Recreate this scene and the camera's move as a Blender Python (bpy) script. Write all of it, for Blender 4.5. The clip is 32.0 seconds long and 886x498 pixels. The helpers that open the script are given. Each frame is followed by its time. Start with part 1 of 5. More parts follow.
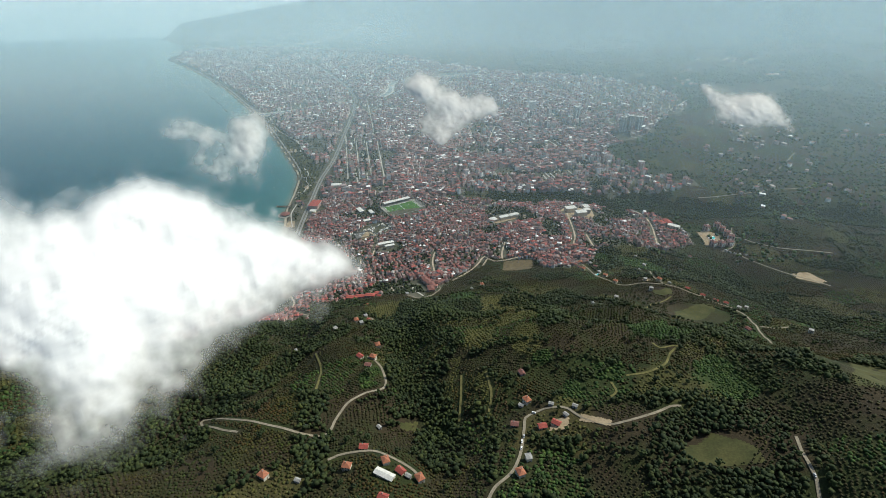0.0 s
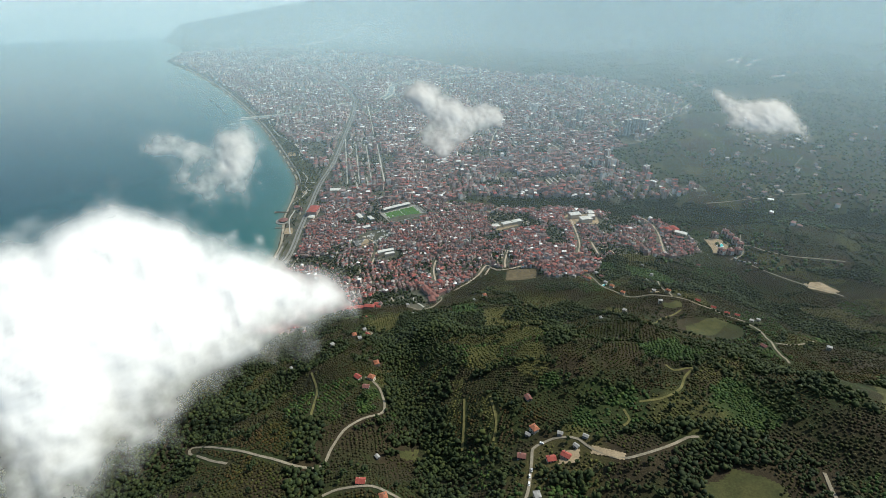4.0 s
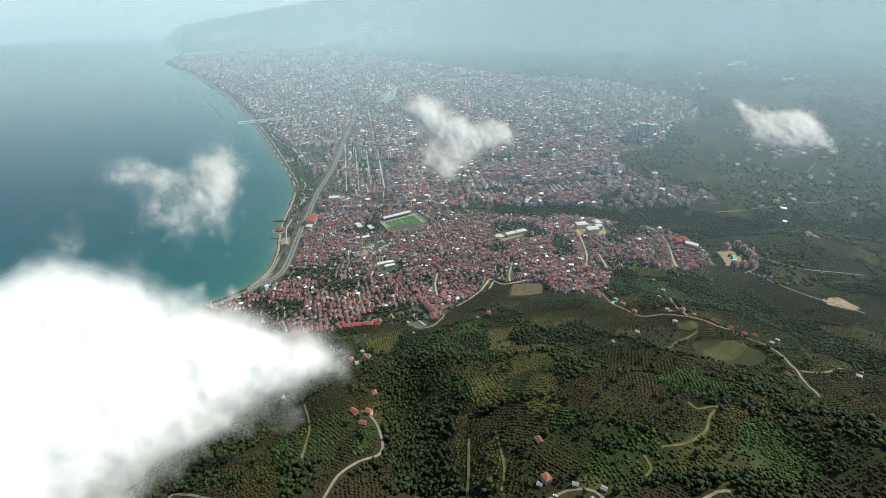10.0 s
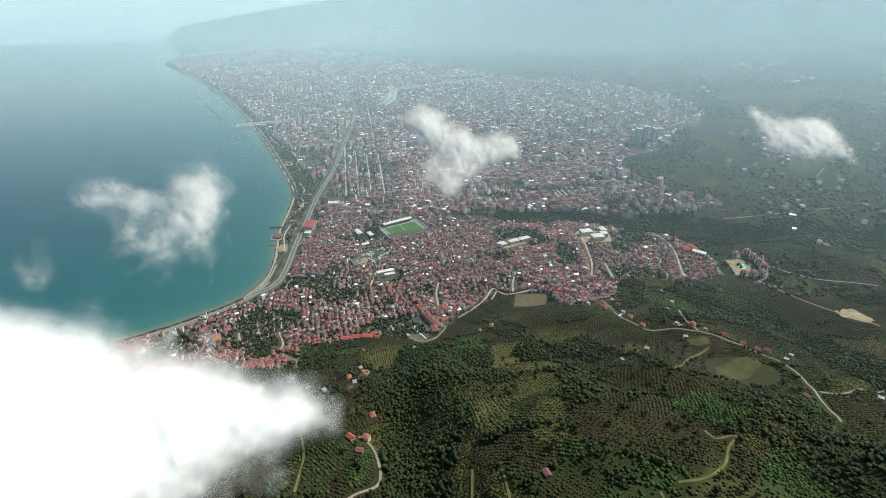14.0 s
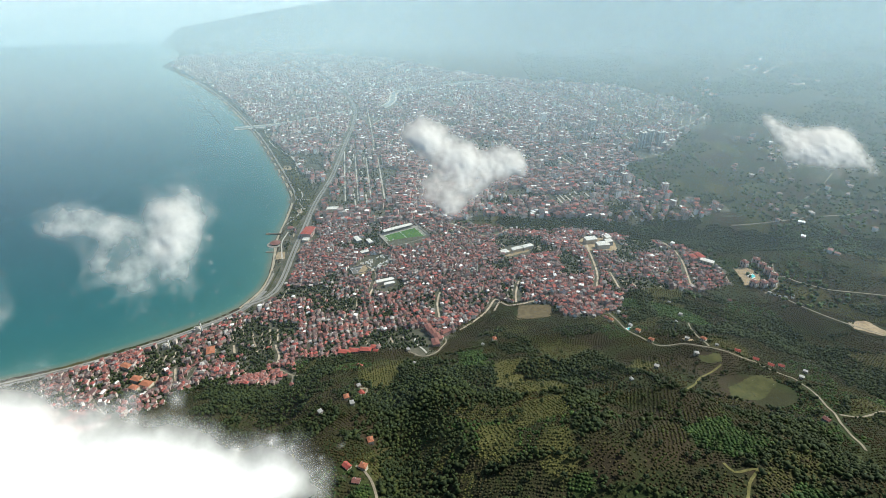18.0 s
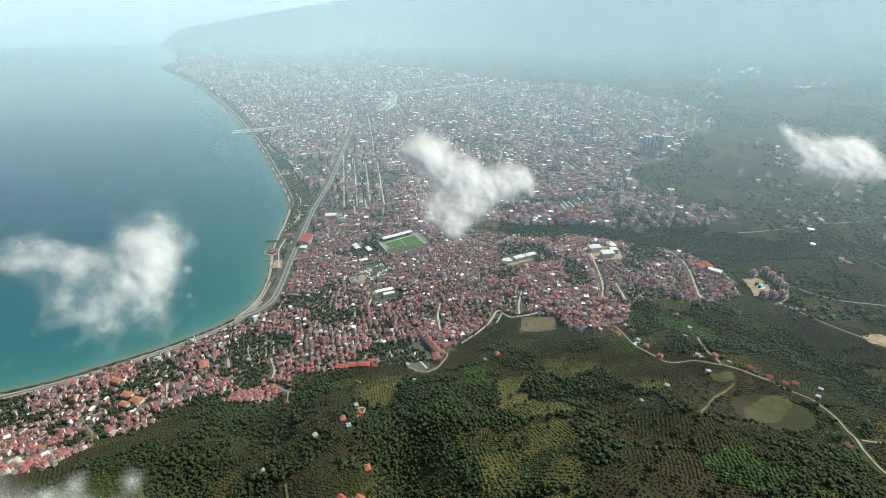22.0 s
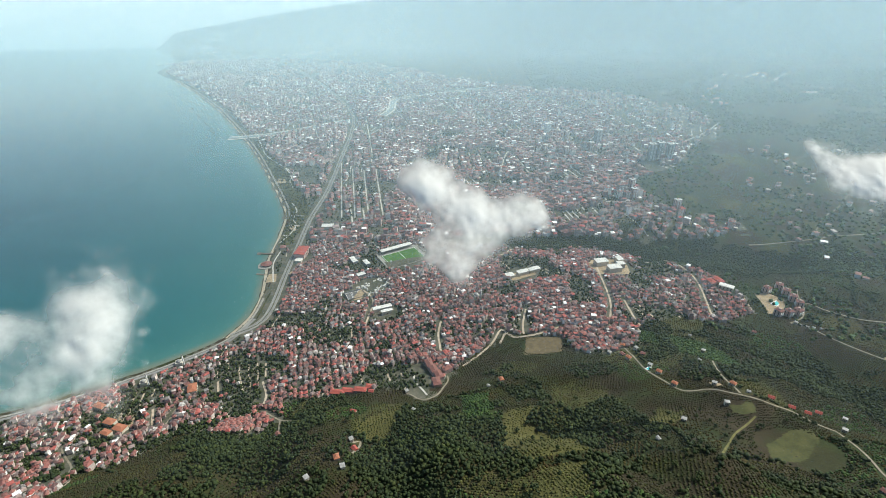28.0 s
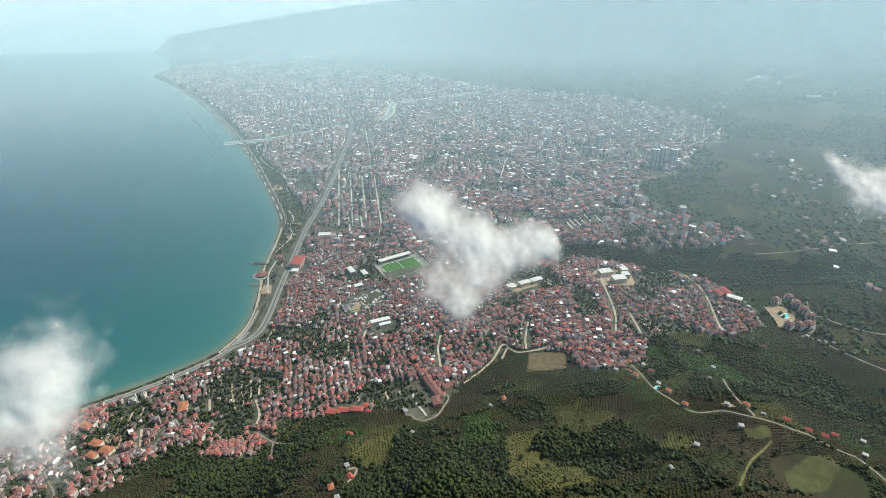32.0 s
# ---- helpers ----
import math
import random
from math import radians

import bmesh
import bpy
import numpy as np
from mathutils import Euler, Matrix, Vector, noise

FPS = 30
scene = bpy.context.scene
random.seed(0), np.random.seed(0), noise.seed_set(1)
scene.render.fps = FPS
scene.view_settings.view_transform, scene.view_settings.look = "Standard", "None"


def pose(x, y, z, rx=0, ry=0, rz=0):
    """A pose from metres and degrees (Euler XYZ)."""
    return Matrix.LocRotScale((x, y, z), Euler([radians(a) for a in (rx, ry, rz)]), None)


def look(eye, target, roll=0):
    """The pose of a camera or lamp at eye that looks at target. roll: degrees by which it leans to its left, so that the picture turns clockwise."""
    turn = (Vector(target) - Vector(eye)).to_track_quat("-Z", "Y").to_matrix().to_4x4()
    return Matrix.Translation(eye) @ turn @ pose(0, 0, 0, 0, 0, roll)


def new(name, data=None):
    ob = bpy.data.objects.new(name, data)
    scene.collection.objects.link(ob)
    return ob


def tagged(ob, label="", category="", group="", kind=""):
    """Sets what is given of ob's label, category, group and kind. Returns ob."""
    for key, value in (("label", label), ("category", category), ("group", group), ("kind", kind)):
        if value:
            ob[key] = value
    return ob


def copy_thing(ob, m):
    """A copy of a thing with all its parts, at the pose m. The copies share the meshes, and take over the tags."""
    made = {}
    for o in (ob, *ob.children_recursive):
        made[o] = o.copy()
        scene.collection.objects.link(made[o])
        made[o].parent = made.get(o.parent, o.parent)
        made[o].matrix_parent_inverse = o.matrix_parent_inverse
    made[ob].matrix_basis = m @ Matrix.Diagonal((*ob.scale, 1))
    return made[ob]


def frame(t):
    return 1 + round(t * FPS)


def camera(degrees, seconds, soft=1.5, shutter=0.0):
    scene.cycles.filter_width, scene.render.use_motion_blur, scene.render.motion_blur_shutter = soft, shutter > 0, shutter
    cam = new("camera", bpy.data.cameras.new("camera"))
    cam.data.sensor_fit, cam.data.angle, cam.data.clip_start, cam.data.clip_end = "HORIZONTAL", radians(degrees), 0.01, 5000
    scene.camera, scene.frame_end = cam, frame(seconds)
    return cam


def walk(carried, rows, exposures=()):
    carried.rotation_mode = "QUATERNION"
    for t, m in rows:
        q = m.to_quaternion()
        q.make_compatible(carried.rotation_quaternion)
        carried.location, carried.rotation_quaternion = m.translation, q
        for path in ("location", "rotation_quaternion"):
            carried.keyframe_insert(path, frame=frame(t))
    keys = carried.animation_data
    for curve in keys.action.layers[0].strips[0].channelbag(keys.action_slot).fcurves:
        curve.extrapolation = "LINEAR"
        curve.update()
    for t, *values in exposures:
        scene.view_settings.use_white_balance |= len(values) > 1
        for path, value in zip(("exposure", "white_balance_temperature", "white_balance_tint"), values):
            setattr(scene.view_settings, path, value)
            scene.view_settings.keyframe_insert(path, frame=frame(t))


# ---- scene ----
cam = camera(79.06, 32.0, soft=0.8)
PATH = [
    (0, (0.04, 0.02, 749.96), (0.04, 86.86, 700.38), 0.07),
    (1, (-0.30, 10.40, 750.00), (-0.33, 97.25, 700.43), 0.06),
    (2, (-0.64, 20.72, 750.04), (-0.70, 107.57, 700.47), 0.04),
    (3, (-0.98, 30.99, 750.08), (-1.08, 117.85, 700.52), 0.03),
    (4, (-1.31, 41.22, 750.12), (-1.46, 128.08, 700.57), 0.02),
    (5, (-1.65, 51.40, 750.16), (-1.84, 138.26, 700.62), 0.02),
    (6, (-2.00, 61.54, 750.20), (-2.22, 148.40, 700.66), 0.01),
    (7, (-2.34, 71.64, 750.24), (-2.60, 158.51, 700.71), 0.01),
    (8, (-2.68, 81.70, 750.29), (-2.98, 168.58, 700.76), 0.00),
    (9, (-3.02, 91.74, 750.33), (-3.37, 178.62, 700.81), 0.00),
    (10, (-3.37, 101.75, 750.37), (-3.75, 188.64, 700.86), 0.00),
    (11, (-3.72, 111.74, 750.41), (-4.14, 198.63, 700.92), 0.00),
    (12, (-4.06, 121.71, 750.45), (-4.53, 208.61, 700.97), 0.00),
    (13, (-4.41, 131.66, 750.49), (-4.91, 218.57, 701.03), 0.01),
    (14, (-4.76, 141.61, 750.53), (-5.30, 228.53, 701.09), 0.01),
    (15, (-5.12, 151.54, 750.57), (-5.69, 238.47, 701.15), 0.01),
    (16, (-5.47, 161.47, 750.60), (-6.07, 248.42, 701.21), 0.02),
    (17, (-5.83, 171.40, 750.64), (-6.46, 258.36, 701.27), 0.02),
    (18, (-6.19, 181.33, 750.68), (-6.85, 268.31, 701.34), 0.02),
    (19, (-6.55, 191.27, 750.72), (-7.23, 278.27, 701.41), 0.03),
    (20, (-6.92, 201.22, 750.75), (-7.61, 288.24, 701.48), 0.03),
    (21, (-7.28, 211.19, 750.79), (-8.00, 298.22, 701.56), 0.04),
    (22, (-7.65, 221.17, 750.82), (-8.38, 308.23, 701.63), 0.04),
    (23, (-8.03, 231.17, 750.86), (-8.76, 318.26, 701.72), 0.04),
    (24, (-8.40, 241.20, 750.89), (-9.14, 328.32, 701.80), 0.04),
    (25, (-8.78, 251.25, 750.92), (-9.51, 338.41, 701.89), 0.05),
    (26, (-9.16, 261.34, 750.95), (-9.89, 348.53, 701.98), 0.05),
    (27, (-9.55, 271.47, 750.98), (-10.26, 358.69, 702.08), 0.05),
    (28, (-9.94, 281.63, 751.01), (-10.63, 368.90, 702.18), 0.05),
    (29, (-10.33, 291.84, 751.03), (-10.99, 379.15, 702.28), 0.04),
    (30, (-10.73, 302.10, 751.06), (-11.36, 389.45, 702.39), 0.04),
    (31, (-11.13, 312.40, 751.09), (-11.72, 399.81, 702.50), 0.04),
    (32, (-11.53, 322.76, 751.11), (-12.07, 410.22, 702.62), 0.03),
]
walk(cam, [(t, look(eye, target, roll)) for t, eye, target, roll in PATH],
     [(0, 0.36, 6500, 1), (6, 0.46, 6500, 1), (13, 0.55, 6500, 1), (18, 0.68, 6500, 1), (22, 0.74, 6500, 1), (32, 0.69, 6500, 1)])

# ---------------------------------------------------------------- daylight
SUN_TURN, SUN_HIGH = 68.0, 48.0          # degrees to the right of the way ahead, and above the horizon
world = bpy.data.worlds.new("sky")
scene.world = world
world.use_nodes = True
wn = world.node_tree
sky = wn.nodes.new("ShaderNodeTexSky")
sky.sky_type, sky.sun_disc = "NISHITA", False
sky.sun_elevation, sky.sun_rotation = radians(SUN_HIGH), radians(SUN_TURN)
sky.altitude, sky.dust_density = 700, 2.5
wn.nodes["Background"].inputs["Strength"].default_value = 0.10
wn.links.new(sky.outputs[0], wn.nodes["Background"].inputs["Color"])
sun = new("sun", bpy.data.lights.new("sun", "SUN"))
sun.data.energy, sun.data.angle, sun.data.color = 3.4, radians(0.6), (1.0, 0.95, 0.87)
sun_from = Vector((math.sin(radians(SUN_TURN)) * math.cos(radians(SUN_HIGH)), math.cos(radians(SUN_TURN)) * math.cos(radians(SUN_HIGH)), math.sin(radians(SUN_HIGH))))
sun.matrix_world = look(sun_from * 2000, (0, 0, 0))

# ---------------------------------------------------------------- materials
def material(name, rough=0.9):
    m = bpy.data.materials.new(name)
    m.use_nodes = True
    bsdf = m.node_tree.nodes["Principled BSDF"]
    bsdf.inputs["Roughness"].default_value = rough
    bsdf.inputs["Specular IOR Level"].default_value = 0.25
    return m, m.node_tree.nodes, m.node_tree.links, bsdf


def ramp(nodes, links, source, stops, smooth_steps=True):
    node = nodes.new("ShaderNodeValToRGB")
    node.color_ramp.interpolation = "LINEAR" if smooth_steps else "CONSTANT"
    while len(node.color_ramp.elements) < len(stops):
        node.color_ramp.elements.new(0.5)
    for e, (at, colour) in zip(node.color_ramp.elements, stops):
        e.position, e.color = at, (*colour, 1)
    links.new(source, node.inputs[0])
    return node.outputs[0]


def noise_of(nodes, links, scale, detail=4.0, rough=0.55, where=None):
    node = nodes.new("ShaderNodeTexNoise")
    node.inputs["Scale"].default_value, node.inputs["Detail"].default_value, node.inputs["Roughness"].default_value = scale, detail, rough
    if where is None:
        where = nodes.new("ShaderNodeNewGeometry").outputs["Position"]
    links.new(where, node.inputs["Vector"])
    return node.outputs["Fac"]


def blend(nodes, links, fac, a, b, how="MIX"):
    node = nodes.new("ShaderNodeMix")
    node.data_type, node.blend_type = "RGBA", how
    for key, v in ((0, fac), (6, a), (7, b)):
        if isinstance(v, (int, float)):
            node.inputs[key].default_value = v
        elif isinstance(v, tuple):
            node.inputs[key].default_value = (*v, 1)
        else:
            links.new(v, node.inputs[key])
    return node.outputs[2]


def sums(nodes, links, how, a, b, clamp=False):
    node = nodes.new("ShaderNodeMath")
    node.operation, node.use_clamp = how, clamp
    for key, v in ((0, a), (1, b)):
        if isinstance(v, (int, float)):
            node.inputs[key].default_value = v
        else:
            links.new(v, node.inputs[key])
    return node.outputs[0]


def relief(nodes, links, bsdf, height, strength, depth):
    node = nodes.new("ShaderNodeBump")
    node.inputs["Strength"].default_value, node.inputs["Distance"].default_value = strength, depth
    links.new(height, node.inputs["Height"])
    links.new(node.outputs[0], bsdf.inputs["Normal"])


def mottled(name, dark, light, size=3.0, fine=0.4, rough=0.9, bump=0.0):
    """A surface that varies between two colours at two scales (sizes in metres)."""
    m, n, l, b = material(name, rough)
    c = ramp(n, l, noise_of(n, l, 1 / size), [(0.3, dark), (0.7, light)])
    c = blend(n, l, 0.5, c, ramp(n, l, noise_of(n, l, 1 / fine, 2), [(0.25, (0.25, 0.25, 0.25)), (0.75, (0.75, 0.75, 0.75))]), "OVERLAY")
    l.new(c, b.inputs["Base Color"])
    if bump:
        relief(n, l, b, noise_of(n, l, 1 / fine, 3), 0.6, bump)
    return m


def assorted(name, stops, rough=0.85, per_object=False, size=4.0, spread=0.35, plots=None):
    """A surface whose colour is drawn from a set, one draw for each loose piece or object, with stains."""
    m, n, l, b = material(name, rough)
    pick = n.new("ShaderNodeObjectInfo").outputs["Random"] if per_object else n.new("ShaderNodeNewGeometry").outputs["Random Per Island"]
    c = ramp(n, l, pick, stops, False)
    if plots:
        for wide, tone in plots:
            c = blend(n, l, ramp(n, l, noise_of(n, l, 1 / wide, 3, 0.5), [(0.50, (0, 0, 0)), (0.60, (0.8, 0.8, 0.8))]), c, blend(n, l, 1.0, c, tone, "MULTIPLY"))
    dirt = ramp(n, l, noise_of(n, l, 1 / size, 4), [(0.25, (0.5 - spread / 2,) * 3), (0.75, (0.5 + spread / 2,) * 3)])
    l.new(blend(n, l, 1.0, c, dirt, "OVERLAY"), b.inputs["Base Color"])
    return m


def soft_matter(name, colour, through_part, alpha_of):
    """Airy matter (cloud, mist): lit from both sides, and seen through by 1 - alpha."""
    m, n, l, b = material(name)
    n.remove(b)
    a, d, t, mix, out = n.new("ShaderNodeBsdfTransparent"), n.new("ShaderNodeBsdfDiffuse"), n.new("ShaderNodeBsdfTranslucent"), n.new("ShaderNodeMixShader"), n.new("ShaderNodeMixShader")
    d.inputs[0].default_value = t.inputs[0].default_value = (*colour, 1)
    mix.inputs[0].default_value = through_part
    l.new(d.outputs[0], mix.inputs[1]), l.new(t.outputs[0], mix.inputs[2])
    if alpha_of is None:
        l.new(mix.outputs[0], n["Material Output"].inputs["Surface"])
        n.remove(a), n.remove(out)
        return m
    l.new(alpha_of(n, l), out.inputs[0])
    l.new(a.outputs[0], out.inputs[1]), l.new(mix.outputs[0], out.inputs[2])
    l.new(out.outputs[0], n["Material Output"].inputs["Surface"])
    return m


def ground_material():
    """Brown orchard soil and grass, greener in the lush plots and yellower in the dry ones."""
    m, n, l, b = material("hill_soil_and_grass", 0.95)
    broad_ = noise_of(n, l, 1 / 110, 5, 0.6)
    mid = noise_of(n, l, 1 / 24, 5, 0.6)
    fine = noise_of(n, l, 1 / 2.6, 4, 0.7)
    soil = ramp(n, l, mid, [(0.3, (0.022, 0.0170, 0.0085)), (0.7, (0.037, 0.0275, 0.0130))])
    grass = ramp(n, l, mid, [(0.3, (0.0135, 0.0205, 0.0052)), (0.7, (0.030, 0.0370, 0.0095))])
    lush = ramp(n, l, mid, [(0.3, (0.018, 0.036, 0.0075)), (0.7, (0.034, 0.052, 0.0110))])
    straw = ramp(n, l, mid, [(0.3, (0.065, 0.066, 0.018)), (0.7, (0.105, 0.095, 0.030))])
    c = blend(n, l, ramp(n, l, broad_, [(0.44, (0, 0, 0)), (0.56, (1, 1, 1))]), soil, grass)
    for key, colour in (("lush", lush), ("straw", straw)):
        plot = n.new("ShaderNodeAttribute")
        plot.attribute_name = key
        c = blend(n, l, plot.outputs["Fac"], c, colour)
    c = blend(n, l, 0.7, c, ramp(n, l, fine, [(0.3, (0.3, 0.3, 0.3)), (0.7, (0.7, 0.7, 0.7))]), "OVERLAY")
    l.new(c, b.inputs["Base Color"])
    relief(n, l, b, fine, 0.8, 1.2)
    return m


def sea_material():
    m, n, l, b = material("sea_water", 0.22)
    shallow = n.new("ShaderNodeAttribute")
    shallow.attribute_name = "shallow"
    drift = noise_of(n, l, 1 / 420, 5, 0.6)
    f = sums(n, l, "ADD", shallow.outputs["Fac"], sums(n, l, "MULTIPLY", sums(n, l, "SUBTRACT", drift, 0.5), 0.35), True)
    c = ramp(n, l, f, [(0.0, (0.013, 0.058, 0.078)), (0.45, (0.018, 0.098, 0.103)), (0.8, (0.042, 0.132, 0.118)), (1.0, (0.13, 0.15, 0.11))])
    l.new(c, b.inputs["Base Color"])
    b.inputs["Specular IOR Level"].default_value = 0.4
    relief(n, l, b, noise_of(n, l, 1 / 9, 3), 0.35, 0.6)
    return m


GROUND = ground_material()
SEA = sea_material()
LANE = mottled("weathered_lane", (0.16, 0.138, 0.100), (0.25, 0.215, 0.160), 9, 1.2)
ASPHALT = mottled("worn_asphalt", (0.09, 0.09, 0.09), (0.14, 0.138, 0.13), 14, 1.5)
CONCRETE = mottled("pale_concrete", (0.20, 0.19, 0.165), (0.30, 0.285, 0.25), 9, 1.2)
SAND = mottled("beach_sand", (0.26, 0.22, 0.16), (0.38, 0.33, 0.25), 18, 2)
DIRT = mottled("bare_earth", (0.24, 0.18, 0.11), (0.36, 0.28, 0.18), 12, 2)
TRACK = mottled("grassy_track", (0.085, 0.080, 0.026), (0.140, 0.125, 0.046), 10, 2)
TOWN = mottled("town_ground", (0.040, 0.048, 0.028), (0.115, 0.105, 0.080), 26, 4)
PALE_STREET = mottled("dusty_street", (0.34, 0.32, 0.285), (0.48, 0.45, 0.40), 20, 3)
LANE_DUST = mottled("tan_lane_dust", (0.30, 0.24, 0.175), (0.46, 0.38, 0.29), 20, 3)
HIGHWAY_TAR = mottled("pale_worn_asphalt", (0.16, 0.158, 0.150), (0.24, 0.235, 0.222), 14, 1.5)
FIELD = mottled("ploughed_earth", (0.085, 0.066, 0.036), (0.15, 0.115, 0.062), 9, 1.5)
MEADOW = mottled("meadow_grass", (0.037, 0.043, 0.0125), (0.0688, 0.0662, 0.0211), 14, 2, bump=0.3)
WALL = assorted("painted_render", [(0.0, (0.42, 0.34, 0.30)), (0.2, (0.52, 0.44, 0.40)), (0.4, (0.34, 0.27, 0.25)), (0.6, (0.60, 0.52, 0.47)), (0.75, (0.40, 0.27, 0.245)), (0.90, (0.82, 0.80, 0.77))])
ROOF = assorted("clay_tile_roof", [(0.0, (0.175, 0.082, 0.072)), (0.20, (0.130, 0.077, 0.073)), (0.38, (0.21, 0.092, 0.080)), (0.52, (0.145, 0.106, 0.099)), (0.62, (0.24, 0.096, 0.080)), (0.74, (0.19, 0.172, 0.162)), (0.85, (0.31, 0.088, 0.074)), (0.945, (0.38, 0.355, 0.33)), (0.984, (0.80, 0.78, 0.75))])
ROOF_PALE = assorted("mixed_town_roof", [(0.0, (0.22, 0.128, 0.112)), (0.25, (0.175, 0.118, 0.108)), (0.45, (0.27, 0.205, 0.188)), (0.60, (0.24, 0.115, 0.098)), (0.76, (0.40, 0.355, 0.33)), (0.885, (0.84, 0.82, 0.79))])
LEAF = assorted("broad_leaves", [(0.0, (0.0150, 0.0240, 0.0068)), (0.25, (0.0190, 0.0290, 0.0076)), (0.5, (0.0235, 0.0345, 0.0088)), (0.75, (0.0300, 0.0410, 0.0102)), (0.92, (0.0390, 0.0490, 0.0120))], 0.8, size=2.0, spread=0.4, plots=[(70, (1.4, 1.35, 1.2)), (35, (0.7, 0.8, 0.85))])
BUSH = assorted("hazel_leaves", [(0.0, (0.0260, 0.0240, 0.0090)), (0.25, (0.0330, 0.0285, 0.0108)), (0.5, (0.0295, 0.0320, 0.0096)), (0.75, (0.0375, 0.0340, 0.0120)), (0.92, (0.0400, 0.0430, 0.0110))], 0.85, size=1.6, spread=0.4, plots=[(75, (1.35, 1.25, 0.85)), (48, (0.7, 1.0, 0.7)), (110, (1.25, 0.92, 0.85))])
LUSH_BUSH = assorted("fresh_green_leaves", [(0.0, (0.020, 0.043, 0.0088)), (0.3, (0.029, 0.057, 0.0112)), (0.6, (0.039, 0.070, 0.0135)), (0.85, (0.056, 0.085, 0.017))], 0.8, size=1.6, spread=0.6, plots=[(40, (0.75, 0.85, 0.8))])
STRAW_BUSH = assorted("dry_yellowish_leaves", [(0.0, (0.046, 0.050, 0.0130)), (0.3, (0.068, 0.069, 0.0170)), (0.6, (0.084, 0.080, 0.0205)), (0.85, (0.060, 0.054, 0.0165))], 0.85, size=1.6, spread=0.6, plots=[(40, (0.8, 0.9, 0.8))])

# Leaf colours lightened to imitate the haze over the far woods.
HAZED_LEAF = assorted("hazed_leaves", [(0.0, (0.026, 0.045, 0.016)), (0.3, (0.036, 0.060, 0.020)), (0.6, (0.047, 0.072, 0.023)), (0.85, (0.066, 0.090, 0.027))], 0.8, size=2.0, spread=0.6, plots=[(90, (1.5, 1.4, 1.2)), (45, (0.7, 0.85, 0.85))])

HILL_H = [
    [1, 9, -20, -18, 5, 0, 0],
    [0, -17, -39, 12, 18, -8, -1],
    [-1, -8, 24, 25, 1, -16, -3],
    [1, 6, 1, 17, 37, 12, 5],
    [1, 4, -12, 3, 30, -5, 8],
    [0, 1, -2, -4, 9, -9, 29],
]
GULLIES = [(250, 1640, 520, 1610, 70, 26),
           (520, 1610, 860, 1520, 80, 32),
           (860, 1520, 1500, 1420, 90, 32),
           (-110, 840, -62, 640, 46, 20),
           (-62, 640, 0, 370, 42, 20),
           (270, 860, 130, 825, 36, 14),
           (130, 825, 40, 780, 40, 14),
           (185, 790, 235, 640, 34, 14),
           (-300, 900, -262, 740, 52, 26),
           (-262, 740, -215, 560, 46, 22),
           (720, 1060, 690, 760, 70, 22),
           (362, 520, 345, 390, 36, 14),
           (-330, 640, -300, 380, 60, 24)]
# ---------------------------------------------------------------- lie of the land
# Shore of the bay in plan, land on the right-hand side going away from the viewer.
SHORE = [(-2600, 420), (-1700, 700), (-1100, 880), (-778, 1015), (-629, 1105), (-554, 1162), (-499, 1216), (-472, 1290), (-470, 1370),
         (-488, 1470), (-505, 1552), (-512, 1677), (-528, 1823), (-566, 1927), (-671, 2146), (-844, 2487), (-1089, 2901), (-1296, 3220),
         (-1539, 3543), (-1796, 3850), (-2010, 4080), (-2060, 4400), (-2150, 4704), (-2400, 5000), (-2700, 5600), (-3100, 6600)]
LUSH = [[(305, 512), (351, 532), (362, 461), (342, 430), (301, 427), (285, 461)], [(251, 610), (330, 645), (333, 578), (283, 557), (261, 575)], [(-113, 566), (-92, 552), (-82, 516), (-100, 496)],
        [(-78, 599), (-42, 559), (-47, 537), (-72, 553)], [(139, 479), (164, 480), (167, 443), (140, 434)], [(119, 541), (141, 532), (140, 513), (118, 517)], [(17, 944), (63, 952), (59, 834), (20, 820)],
        [(286, 1164), (491, 1095), (536, 993), (407, 1056)], [(187, 507), (220, 503), (213, 469), (187, 486)]]
STRAW = [[(33, 638), (76, 639), (72, 573), (42, 563), (27, 588)], [(102, 606), (134, 586), (121, 534), (95, 537)], [(76, 868), (167, 879), (157, 731), (87, 723), (61, 790)], [(-165, 870), (-93, 905), (-75, 827), (-135, 821)],
         [(10, 561), (25, 555), (16, 485), (8, 492)], [(44, 516), (56, 500), (47, 417), (40, 421)], [(93, 698), (156, 708), (127, 628), (76, 628)], [(308, 876), (339, 857), (304, 810), (269, 806)], [(133, 453), (161, 444), (150, 423), (127, 427)]]
HILL_X, HILL_Y, HILL_S = [-620, -360, -100, 160, 420, 680, 940], [250, 480, 710, 940, 1170, 1400], 230.0


def smooth(a, b, v):
    u = np.clip((np.asarray(v, float) - a) / (b - a), 0, 1)
    return u * u * (3 - 2 * u)


def shore_distance(x, y):
    """Metres from the shore, positive inland."""
    x, y = np.asarray(x, float), np.asarray(y, float)
    best, side = np.full(x.shape, 1e9), np.ones(x.shape)
    for (ax, ay), (bx, by) in zip(SHORE, SHORE[1:]):
        ex, ey = bx - ax, by - ay
        u = np.clip(((x - ax) * ex + (y - ay) * ey) / (ex * ex + ey * ey), 0, 1)
        d = np.hypot(x - ax - u * ex, y - ay - u * ey)
        s = np.sign(ey * (x - ax) - ex * (y - ay))
        side = np.where(d < best - 1e-6, s, side)
        best = np.minimum(best, d)
    return best * np.where(side == 0, 1, side)


